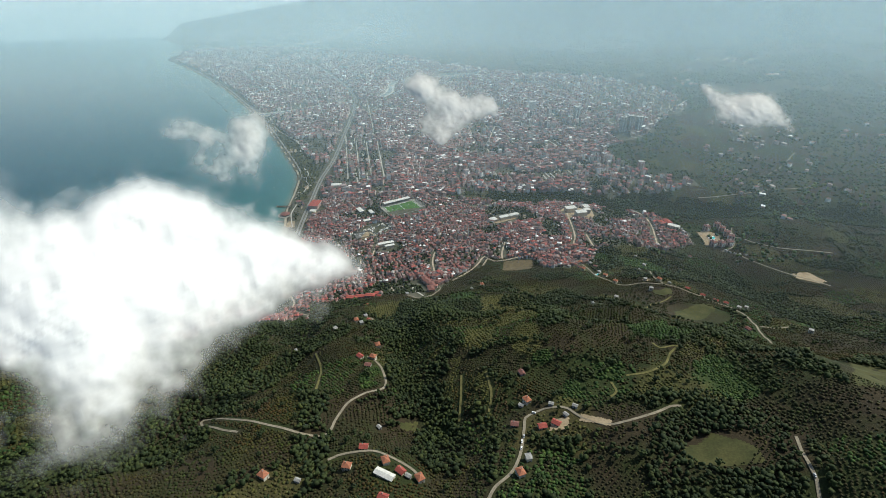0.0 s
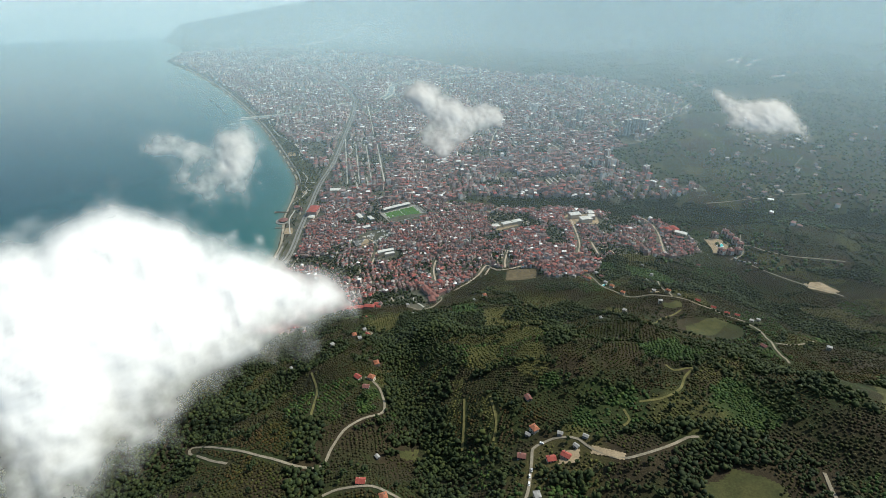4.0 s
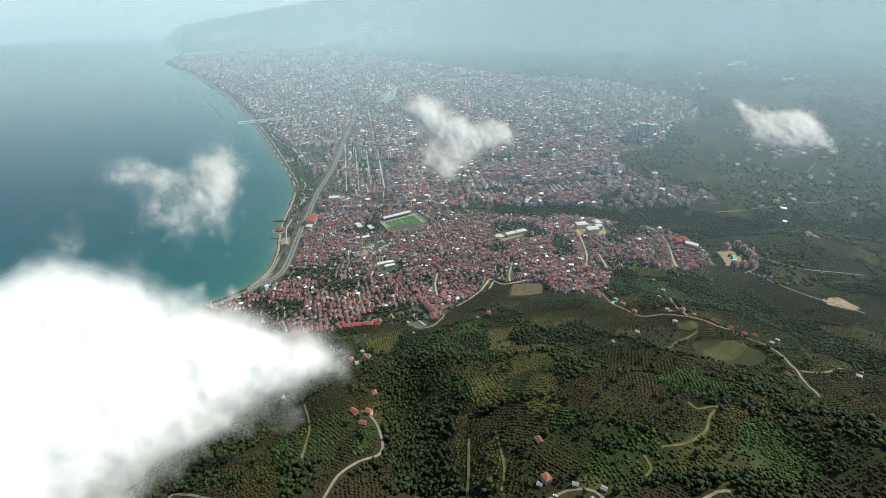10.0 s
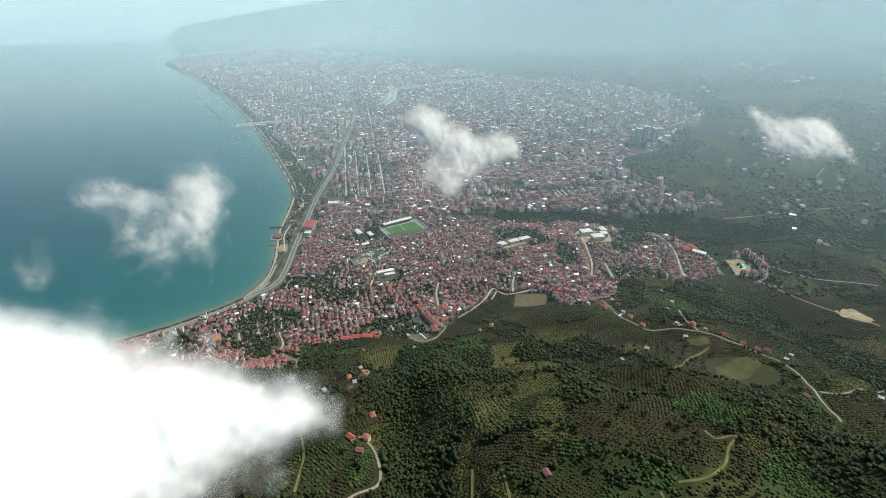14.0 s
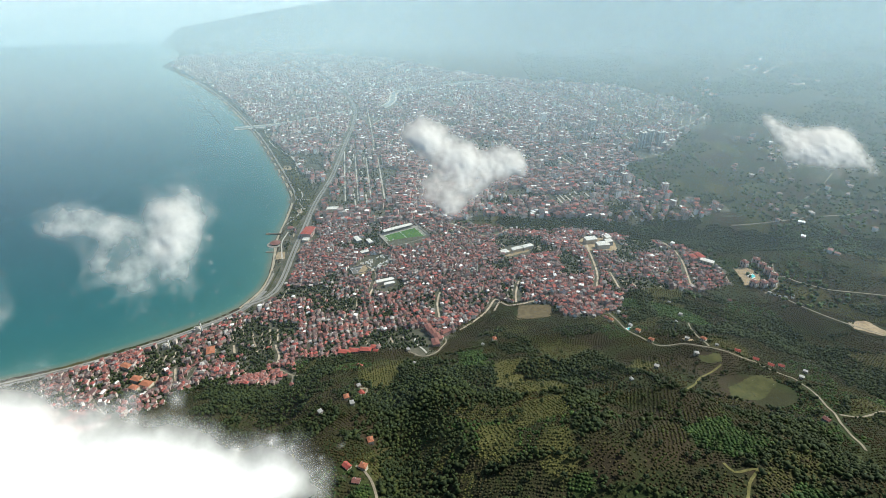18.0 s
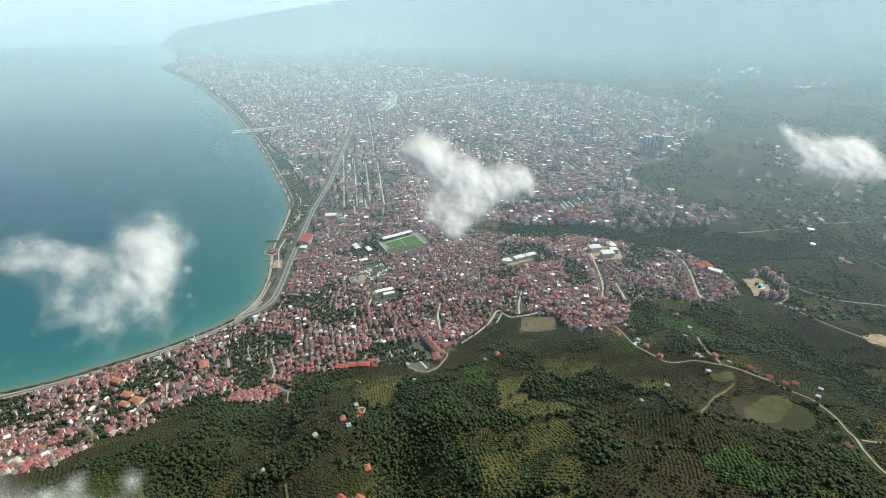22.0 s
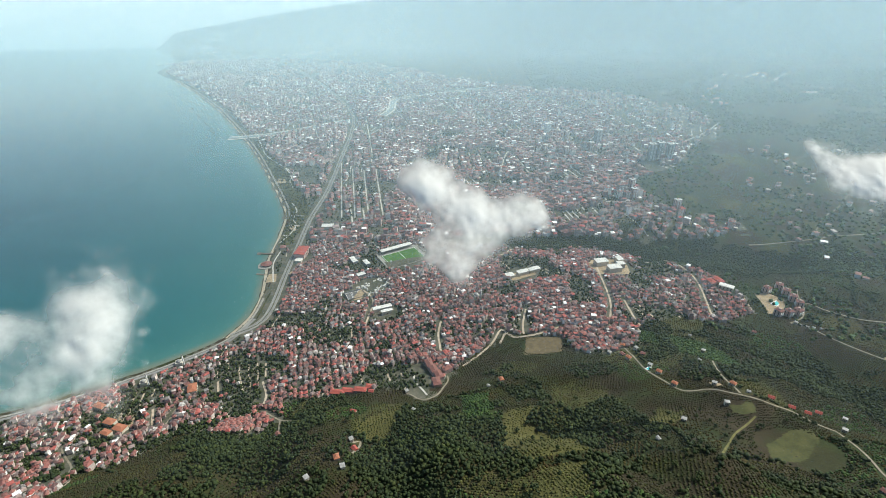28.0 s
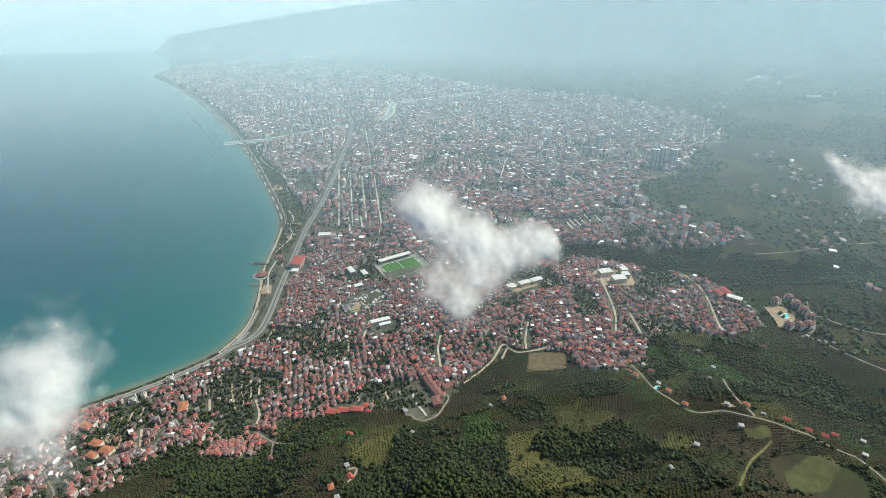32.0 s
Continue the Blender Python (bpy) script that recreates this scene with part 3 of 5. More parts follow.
for line in ([(-497, 1650), (-482, 1700), (-476, 1760), (-496, 1810), (-500, 1870), (-530, 1930)], [(-470, 1690), (-500, 1700)], [(-462, 1760), (-500, 1765)], [(-465, 1830), (-512, 1835)],
             [(-560, 2060), (-590, 2130), (-590, 2193), (-640, 2260)], [(-72, 1060), (-66, 1020), (-52, 985), (-42, 960)], [(-455, 1440), (-470, 1490), (-482, 1540), (-480, 1600)]):
    tagged(ribbon("path", line, 3.4, PALE_STREET, 0.9, 0.6, 6), "pale paved garden path", "path", "garden paths", "structure")


def shoreward(first, last, d):
    """A line that runs d metres inland of the shore."""
    p = rounded(SHORE[first:last], 25)
    along = np.gradient(p, axis=0)
    along /= np.linalg.norm(along, axis=1)[:, None]
    return [tuple(q) for q in p + np.stack([along[:, 1], -along[:, 0]], 1) * d]


tagged(ribbon("beach", shoreward(6, 20, 4), 7, SAND, 0.25, 1.5, 20), "narrow strip of pale sand", "beach", kind="structure")
tagged(ribbon("shore_road", shoreward(1, 8, 19), 6.5, HIGHWAY_TAR, 0.8, 1.2, 14), "narrow grey road behind the sea wall", "road", kind="structure")
tagged(ribbon("promenade", shoreward(2, 9, 11), 5, CONCRETE, 0.9, 1.5, 14), "pale paved promenade with a sea wall", "promenade", kind="structure")
tagged(ribbon("promenade", shoreward(12, 20, 17), 6, CONCRETE, 0.9, 1.5, 18), "pale paved promenade with a sea wall", "promenade", kind="structure")
tagged(patch("park", [(-500, 1640), (-455, 1640), (-455, 1880), (-500, 1990), (-560, 2090), (-640, 2260), (-760, 2430), (-850, 2620), (-820, 2480), (-650, 2150), (-545, 1940), (-508, 1800)], MEADOW, 0.5, 9), "seafront park lawn with paths", "park", kind="structure")
for ring in ([(-425, 1470), (-398, 1470), (-392, 1535), (-415, 1540)], [(-492, 1725), (-470, 1725), (-468, 1765), (-490, 1765)], [(-640, 2100), (-600, 2110), (-600, 2140), (-635, 2150)],
             [(352, 1408), (440, 1402), (456, 1500), (400, 1508), (354, 1488)], [(138, 1408), (160, 1400), (215, 1430), (212, 1450), (150, 1445)], [(700, 1250), (735, 1240), (765, 1300), (740, 1335), (712, 1335)],
             [(-250, 1345), (-215, 1345), (-210, 1385), (-245, 1390)], [(-480, 1440), (-450, 1440), (-455, 1480), (-478, 1480)],
             [(-606, 985), (-578, 993), (-566, 948), (-594, 958)], [(409, 914), (421, 911), (421, 923), (408, 927)], [(112, 396), (132, 396), (136, 412), (118, 415)], [(145, 404), (173, 387), (177, 394), (149, 414)]):
    tagged(patch("yard", ring, DIRT, 0.55, 1.6), "bare sandy yard", "yard", "bare yards", "structure")
tagged(patch("field", [(152, 1153), (221, 1138), (212, 1081), (138, 1088)], FIELD, 0.3, 2), "freshly cut brown earth terrace", "field", kind="structure")
tagged(patch("field", [(847, 1102), (885, 1105), (906, 1063), (883, 1048), (844, 1079)], DIRT, 0.3, 2), "oval of bare yellow earth", "field", kind="structure")
for ring in ([(232, 353), (270, 374), (296, 348), (298, 332), (231, 335)], [(422, 783), (483, 820), (511, 810), (470, 768), (395, 728)], [(406, 858), (438, 865), (436, 843), (401, 839)],
             [(-53, 455), (-23, 472), (-16, 451), (-49, 443)], [(542, 543), (572, 526), (459, 411), (429, 420)], [(300, 2210), (480, 2350), (560, 2330), (520, 2240), (380, 2190)]):
    tagged(patch("meadow", ring, MEADOW, 0.3, 2.5), "sunlit yellow-green meadow on the slope", "meadow", "meadows", "structure")

RIVERS = [[(-1000, 2640), (-921, 2656), (-766, 2713), (-518, 2900)], [(-343, 2991), (-307, 3120), (-304, 3322), (-170, 3413), (-32, 3496), (200, 3600)], [(-2164, 4380), (-1486, 4724), (-1138, 4794), (-700, 5000)]]
WATER = mottled("river_water", (0.16, 0.20, 0.18), (0.24, 0.28, 0.25), 60, 8, rough=0.15)
for line in RIVERS:
    tagged(ribbon("river_bank", line, 46, PALE_STREET, 0.9, 1.5, 30), "pale river embankment", "river", "rivers", "structure")
    tagged(ribbon("river", line, 24, WATER, 1.5, 0.5, 30), "pale straight river channel", "river", "rivers", "structure")

# ---------------------------------------------------------------- things of the town
WHITE = mottled("white_render", (0.66, 0.65, 0.61), (0.78, 0.77, 0.73), 6, 1.0)
GREY = mottled("grey_render", (0.26, 0.25, 0.24), (0.36, 0.35, 0.33), 6, 1.0)
PINK = mottled("pink_render", (0.38, 0.27, 0.24), (0.48, 0.35, 0.31), 6, 1.0)
CREAM = mottled("cream_render", (0.50, 0.45, 0.36), (0.62, 0.56, 0.46), 6, 1.0)
RED_ROOF = mottled("red_tile", (0.25, 0.060, 0.050), (0.36, 0.090, 0.068), 5, 0.8)
BRICK_ROOF = mottled("brown_red_tile", (0.15, 0.070, 0.060), (0.21, 0.095, 0.080), 5, 0.8)
ORANGE_ROOF = mottled("orange_tile", (0.27, 0.105, 0.062), (0.35, 0.14, 0.08), 5, 0.8)
STEEL_ROOF = mottled("pale_sheet_roof", (0.50, 0.485, 0.44), (0.64, 0.625, 0.575), 7, 1.4, rough=0.5)
TIN_ROOF = mottled("dull_tin_roof", (0.19, 0.185, 0.175), (0.33, 0.32, 0.30), 4, 0.8, rough=0.5)
GLASS, _, _, _g = material("window_glass", 0.12)
_g.inputs["Base Color"].default_value = (0.025, 0.03, 0.035, 1)
_g.inputs["Specular IOR Level"].default_value = 0.6
DOOR = mottled("brown_door", (0.10, 0.06, 0.035), (0.16, 0.09, 0.05), 1, 0.2)
TURF = mottled("mown_turf", (0.045, 0.115, 0.028), (0.075, 0.15, 0.038), 16, 2)
LINES, _, _, _p = material("line_paint", 0.7)
_p.inputs["Base Color"].default_value = (0.75, 0.75, 0.73, 1)
WOOD = mottled("weathered_wood", (0.12, 0.10, 0.08), (0.20, 0.17, 0.13), 3, 0.4)
ROCK = mottled("dark_rock", (0.08, 0.08, 0.075), (0.16, 0.155, 0.14), 4, 0.8)
POOL, _, _, _w = material("pool_water", 0.08)
_w.inputs["Base Color"].default_value = (0.10, 0.50, 0.50, 1)

# football ground
st = thing("stadium", -128, 1556, level(-128, 1556), 31, "old football stadium with a white-roofed main stand and green pitch", "stadium")
part("surround", boxes((0, 0, -3, 128, 98, 3.6)), CONCRETE, st, "worn pale running track and terraces")
bm = boxes((0, 0, 0.6, 104, 68, 0.3))
turf = part("pitch", bm, TURF, st, "striped green turf")
part("line_marking", boxes((0, 0, 0.9, 0.8, 66, 0.05), (-50, 0, 0.9, 0.8, 66, 0.05), (50, 0, 0.9, 0.8, 66, 0.05), (0, 33, 0.9, 100, 0.8, 0.05), (0, -33, 0.9, 100, 0.8, 0.05)), LINES, turf)
for y0, s in ((40, 1), (-40, -1)):
    stand = part("stand", boxes(*[(0, y0 + s * 1.6 * k, 0.6, 92 if s > 0 else 84, 1.6, 1.0 + 0.8 * k) for k in range(7 if s > 0 else 5)]), CONCRETE, st)
    if s > 0:
        part("roof", boxes((0, y0 + 5.5, 9.5, 94, 15, 0.6)), STEEL_ROOF, stand, "long flat white roof")
        part("back_wall", boxes((0, y0 + 12.3, 0.6, 94, 0.8, 8.9)), GREY, stand)
        for k in range(-4, 5):
            part("post", boxes((k * 11.5, y0 + 0.5, 0.6, 0.5, 0.5, 8.9)), GREY, stand)
for x0 in (-60, 60):
    part("end_terrace", boxes(*[(x0 + math.copysign(1.4 * k, x0), 0, 0.6, 1.4, 62, 0.8 + 0.7 * k) for k in range(4)]), CONCRETE, st)
for x0, y0 in ((-58, 46), (58, 46), (-58, -46), (58, -46)):
    mast = part("floodlight_mast", drum(bmesh.new(), x0, y0, 0.4, 0.6, 0.3, 26, 8), GREY, st)
    part("lamp_panel", boxes((x0, y0, 26, 4.5, 0.8, 3)), WHITE, mast)


def hall(x, y, w, l, h, turn, wall, roof, rise, label, name="hall", category="building", hip=0.0, windows=4, group=""):
    """A large plain building: walls, roof, two rows of windows, a door."""
    b = thing(name, x, y, level(x, y), turn, label, category, group)
    body = part("wall", boxes((0, 0, -6, w, l, h + 6)), wall, b)
    part("roof", roof_bm(w, l, h + 0.25, rise, 0.5, hip), roof, b)
    floors = max(1, int(h // 3.4))
    for k in range(windows):
        at = -l / 2 + (k + 0.5) * l / windows
        for fl in range(floors):
            for s in (-1, 1):
                part("window", boxes((s * (w / 2 + 0.02), at, 1.1 + 3.3 * fl, 0.12, l / windows * 0.55, 1.5)), GLASS, body)
    part("door", boxes((0, -l / 2 - 0.03, 0, 2.2, 0.14, 2.6)), DOOR, body)
    return b


hall(384, 1464, 32, 20, 14, 12, CREAM, STEEL_ROOF, 0.4, "white flat-roofed school block on a sandy yard", group="school blocks")
hall(434, 1478, 16, 18, 14, 12, CREAM, STEEL_ROOF, 0.4, "white flat-roofed school block on a sandy yard", group="school blocks")
hall(406, 1424, 32, 20, 14, 12, CREAM, STEEL_ROOF, 0.4, "white flat-roofed school block on a sandy yard", group="school blocks")
hall(428, 1446, 18, 16, 14, 12, GREY, STEEL_ROOF, 0.4, "white flat-roofed school block on a sandy yard", group="school blocks")
hall(148, 1420, 20, 17, 9, 25, CREAM, STEEL_ROOF, 0.8, "low hall with a pale sheet roof beside a yard", group="market halls")
hall(182, 1434, 30, 14, 10, 25, CREAM, STEEL_ROOF, 0.8, "low hall with a pale sheet roof beside a yard", group="market halls")
hall(212, 1446, 30, 14, 10, 25, CREAM, STEEL_ROOF, 0.8, "low hall with a pale sheet roof beside a yard", group="market halls")
hall(-158, 1297, 44, 11, 9, 22, CREAM, STEEL_ROOF, 0.5, "long white flat-roofed school wing", group="school wings")
hall(-146, 1284, 26, 9, 8, 22, CREAM, STEEL_ROOF, 0.5, "long white flat-roofed school wing", group="school wings")
hall(-414, 1580, 30, 48, 15, -6, PINK, RED_ROOF, 1.0, "large seafront building with a bright red roof")
hall(-414, 1545, 18, 18, 6, -6, CREAM, STEEL_ROOF, 0.4, "pale pavilion on the seafront square")
hall(-372, 1738, 36, 20, 12, 5, CREAM, STEEL_ROOF, 0.5, "pale flat-roofed public building")
hall(-478, 1620, 16, 16, 5, 10, CREAM, BRICK_ROOF, 2, "seafront restaurant with a dark red roof", hip=1.0)
hall(656, 1358, 14, 32, 9, 55, CREAM, STEEL_ROOF, 0.5, "long white-roofed hall at the town's edge")
hall(648, 1385, 16, 26, 10, 20, PINK, RED_ROOF, 2.4, "row of red-roofed flats", hip=1.0)
hall(628, 1378, 14, 20, 10, 20, PINK, RED_ROOF, 2.4, "row of red-roofed flats", hip=1.0)
hall(-230, 1455, 22, 12, 7, 30, GREY, STEEL_ROOF, 0.5, "small hall with a white sheet roof")
hall(-262, 1535, 14, 30, 7, 31, GREY, STEEL_ROOF, 0.8, "small hall with a white sheet roof")
hall(-225, 1520, 12, 24, 6, 31, GREY, STEEL_ROOF, 0.8, "small hall with a white sheet roof")
COLLEGE = [(-70, 1104, 12, 17, 55), (-56, 1112, 11, 14, 30), (-43, 1080, 13, 24, 22), (-33, 1056, 13, 24, 22), (-24, 1033, 13, 22, 22), (-27, 1002, 14, 20, 15), (-8, 1056, 11, 18, -55), (-30, 1112, 9, 20, 75)]
for x, y, w, l, t in COLLEGE:
    hall(x, y, w, l, 10, t, PINK, BRICK_ROOF, 2.4, "dark red gabled block of a hillside college", "college_block", "building", 0.7, 4, "college blocks")
for x, y, l in ((-205, 996, 26), (-186, 1000, 24), (-164, 998, 22), (-148, 1006, 14)):
    hall(x, y, 11, l, 7, 85, PINK, RED_ROOF, 2.2, "terrace of houses with a vivid red roof", "terrace", "house", 1.0, 5, "red terraces")

for x, y, w, l, t in ((-609, 961, 13, 20, 75), (-579, 942, 14, 22, 75), (-597, 931, 11, 18, 70), (-498, 1048, 16, 24, 20), (-653, 1004, 12, 22, 70)):
    hall(x, y, w, l, 8, t, CREAM, ORANGE_ROOF, 2.2, "long block with a broad orange tile roof near the shore", "town_block", "building", 1.0, 4, "orange-roofed blocks")

# courts, pool, pier, sea-view works
ct = thing("sports_court", -232, 1366, level(-232, 1366), 25, "fenced dark sports courts", "court")
part("surface", boxes((0, 0, -2, 44, 34, 2.6)), ASPHALT, ct)
for k in (-14.6, 0, 14.6):
    part("court_line", boxes((k - 6, 0, 0.62, 0.4, 28, 0.06), (k + 6, 0, 0.62, 0.4, 28, 0.06), (k, 14, 0.62, 12, 0.4, 0.06), (k, -14, 0.62, 12, 0.4, 0.06)), LINES, ct)
for s in (-1, 1):
    part("fence", boxes((s * 22, 0, 0.6, 0.2, 34, 3.0)), GREY, ct)
    part("fence", boxes((0, s * 17, 0.6, 44, 0.2, 3.0)), GREY, ct)
pl = thing("swimming_pool", 738, 1290, level(738, 1290), 30, "turquoise swimming pool with a white surround", "pool")
part("surround", boxes((0, 0, -1, 22, 15, 1.9)), WHITE, pl)
part("water", boxes((0, 0, 0.3, 17, 10, 0.65)), POOL, pl, "clear turquoise water")
pl = thing("swimming_pool", 338, 988, level(338, 988), 30, "small garden pool beside the ridge road", "pool")
part("surround", boxes((0, 0, -1, 11, 8, 1.6)), WHITE, pl)
part("water", boxes((0, 0, 0.2, 8, 5, 0.45)), POOL, pl, "clear turquoise water")
pr = thing("pier", -518, 1588, 0, -3, "dark timber pier standing in the bay", "pier")
part("deck", boxes((0, 0, 1.8, 44, 6, 0.6)), WOOD, pr)
part("landing_stage", boxes((-19, 0, 1.7, 12, 12, 0.5)), WOOD, pr)
for k in range(-20, 21, 5):
    for s in (-2.4, 2.4):
        part("pile", drum(bmesh.new(), k, s, -4, 0.3, 0.3, 5.8, 8), WOOD, pr)
for s in (-2.8, 2.8):
    part("rail", boxes((0, s, 2.4, 44, 0.15, 1.0)), WOOD, pr)
pr = thing("pier", -500, 1480, 0, -3, "short landing stage at the beach", "pier")
part("deck", boxes((0, 0, 1.5, 24, 5, 0.6)), WOOD, pr)
for k in range(-10, 11, 5):
    part("pile", drum(bmesh.new(), k, 0, -4, 0.35, 0.35, 5.5, 8), WOOD, pr)
rs = thing("round_restaurant", -500, 1526, 0, 0, "round seafront restaurant with a dark red roof", "restaurant")
part("terrace", drum(bmesh.new(), 0, 0, -5, 22, 21, 6.6, 24), CONCRETE, rs)
part("wall", drum(bmesh.new(), 2, 2, 1.6, 13, 13, 4, 20), GLASS, rs)
part("roof", drum(bmesh.new(), 2, 2, 5.6, 15, 2, 3.5, 20), BRICK_ROOF, rs)
pz = thing("round_plaza", -590, 2193, level(-590, 2193), 0, "round white fountain plaza in the park", "plaza")
part("paving", drum(bmesh.new(), 0, 0, -2, 20, 20, 2.8, 24), CONCRETE, pz)
part("basin", drum(bmesh.new(), 0, 0, 0.8, 11, 11, 0.8, 24), WHITE, pz)
part("lawn", drum(bmesh.new(), 0, 0, 1.6, 8, 8, 0.1, 24), TURF, pz)


def minaret(x, y, h, label):
    m = thing("mosque", x, y, level(x, y), 20, label, "mosque", "mosques")
    part("wall", boxes((0, 0, -4, 13, 13, 11)), CREAM, m)
    part("dome", drum(drum(drum(bmesh.new(), 0, 0, 7, 5.5, 4.9, 2.0, 16), 0, 0, 9.0, 4.9, 3.0, 1.9, 16), 0, 0, 10.9, 3.0, 0.3, 1.0, 16), TIN_ROOF, m)
    shaft = part("minaret", drum(bmesh.new(), 9.5, -6, -4, 1.5, 1.1, h + 4, 10), WHITE, m)
    part("gallery", drum(bmesh.new(), 9.5, -6, h * 0.72, 1.3, 2.0, 1.4, 10), WHITE, shaft)
    part("spire", drum(bmesh.new(), 9.5, -6, h, 1.2, 0.1, 5, 10), GREY, shaft)
    return m


minaret(-604, 1069, 26, "white mosque with a slim minaret by the shore road")
minaret(-560, 1128, 24, "white mosque with a slim minaret by the shore road")
minaret(-330, 1470, 30, "white mosque with a slim minaret among the roofs")
minaret(60, 1330, 28, "white mosque with a slim minaret among the roofs")
minaret(-100, 1900, 32, "white mosque with a slim minaret among the roofs")

# tower blocks
_tower = {}


def tower(x, y, w, l, h, turn, wall, roof, label, group):
    key = (w, l, h, wall.name, roof.name)
    if key in _tower:
        return copy_thing(_tower[key], pose(x, y, level(x, y), 0, 0, turn))
    b = thing("apartment_tower", x, y, level(x, y), turn, label, "apartment block", group)
    part("wall", boxes((0, 0, -6, w, l, h + 6)), wall, b)
    part("roof", roof_bm(w, l, h, 1.6, 0.5, 1.0), roof, b)
    part("lift_house", boxes((0, 0, h, w * 0.35, l * 0.35, 3.4)), wall, b)
    for s in (-1, 1):
        part("balcony_stack", boxes(*[(s * w * 0.24, -l / 2 - 0.7, 3.1 * k, w * 0.3, 1.4, 1.1) for k in range(1, int(h / 3.1))]), WHITE, b)
        part("balcony_stack", boxes(*[(s * w * 0.24, l / 2 + 0.7, 3.1 * k, w * 0.3, 1.4, 1.1) for k in range(1, int(h / 3.1))]), WHITE, b)
        for q in (-1, 1):
            part("window_strip", boxes((s * (w / 2 + 0.03), q * l * 0.25, 1.0, 0.1, l * 0.10, h - 2.2)), GLASS, b)
    _tower[key] = b
    return b


for x, y, t in ((740, 1338, 25), (772, 1347, 60), (775, 1322, 60), (777, 1298, 62), (778, 1274, 70), (718, 1246, 25), (739, 1244, 15), (760, 1246, 20)):
    tower(x, y, 13, 15, 15, t, PINK, BRICK_ROOF, "pinkish apartment block with a brown-red roof in a hillside estate", "estate blocks")
for x, y, t in ((757, 2222, 10), (789, 2232, 10), (817, 2206, 10)):
    tower(x, y, 24, 22, 66, t, GREY, STEEL_ROOF, "tall grey residential tower", "residential towers")
tower(614, 2452, 28, 22, 62, 15, GREY, STEEL_ROOF, "tall grey residential tower", "residential towers")
tower(438, 2640, 26, 22, 46, 15, WHITE, STEEL_ROOF, "tall white residential tower", "residential towers")
def houses_mesh(name, x, y, z, w, l, h, turn, rise, eave, mats, pale=None):
    """Many houses as one mesh: walls in the first material, hipped or flat roofs in the second."""
    n = len(x)
    c, s = np.cos(turn), np.sin(turn)

    def corner(u, t, up):
        return np.stack([x + c * u - s * t, y + s * u + c * t, z + up], -1)
    hw, hl, ew, el = w / 2, l / 2, w / 2 + eave, l / 2 + eave
    zero = np.zeros(n)
    v = np.stack([corner(-hw, -hl, zero - 4), corner(hw, -hl, zero - 4), corner(hw, hl, zero - 4), corner(-hw, hl, zero - 4),
                  corner(-hw, -hl, h), corner(hw, -hl, h), corner(hw, hl, h), corner(-hw, hl, h),
                  corner(-ew, -el, h), corner(ew, -el, h), corner(ew, el, h), corner(-ew, el, h),
                  corner(zero, -np.maximum(hl - hw, 0.2 * hl), h + rise), corner(zero, np.maximum(hl - hw, 0.2 * hl), h + rise)], 1)
    one = np.array([(0, 1, 5), (0, 5, 4), (1, 2, 6), (1, 6, 5), (2, 3, 7), (2, 7, 6), (3, 0, 4), (3, 4, 7),
                    (8, 9, 12), (9, 10, 13), (9, 13, 12), (10, 11, 13), (11, 8, 12), (11, 12, 13)])
    f = (np.arange(n)[:, None, None] * 14 + one).reshape(-1, 3)
    which = np.tile([0] * 8 + [1] * 6, (n, 1))
    if pale is not None:
        which[pale, 8:] = 2
    return mesh_of(name, v.reshape(-1, 3), f, mats, which.ravel())


# ---------------------------------------------------------------- houses of the town
BLOCKS = [(570, 1954), (615, 1978), (554, 1908), (572, 1892), (599, 1903), (526, 1945), (362, 2404), (387, 2385), (412, 2366), (439, 2362), (463, 2343), (489, 2339), (547, 2400), (571, 2380),
          (385, 2528), (425, 2536), (505, 2545), (368, 2216), (674, 2274), (703, 1805)]
for i, (x, y) in enumerate(BLOCKS):
    tower(x, y, 18, 16, (30, 36, 26)[i % 3], 12 + (i * 37) % 20, (GREY, PINK, WHITE)[i % 3], (BRICK_ROOF, STEEL_ROOF, BRICK_ROOF)[i % 3], "mid-rise apartment block on the town's far side", "mid-rise blocks")

KEEP_CLEAR = [(-609, 961, 15), (-579, 942, 16), (-597, 931, 13), (-498, 1048, 18), (-653, 1004, 15), (-128, 1556, 74), (404, 1450, 56), (180, 1432, 42), (-152, 1290, 30), (-414, 1562, 38), (-372, 1738, 24), (-478, 1620, 16), (652, 1368, 34), (-232, 1366, 34), (-230, 1455, 14), (-262, 1535, 18),
              (-225, 1520, 15), (-62, 1082, 18), (-44, 1062, 19), (-34, 1034, 18), (-28, 1008, 18), (-4, 1050, 13), (-186, 998, 36), (-604, 1069, 16), (-560, 1128, 16), (-330, 1470, 16), (60, 1330, 16), (-100, 1900, 18), (-50, 965, 30), (-195, 1400, 46)]
ROADS_ALL = [(HIGHWAY, 20)] + [(s, 8) for s in STREETS] + [(s, 7) for s in LANES] + [(s, 30) for s in RIVERS]
PARK = [(-500, 1640), (-455, 1640), (-455, 1880), (-500, 1990), (-560, 2090), (-640, 2260), (-760, 2430), (-850, 2620), (-1000, 2700), (-650, 1900)]

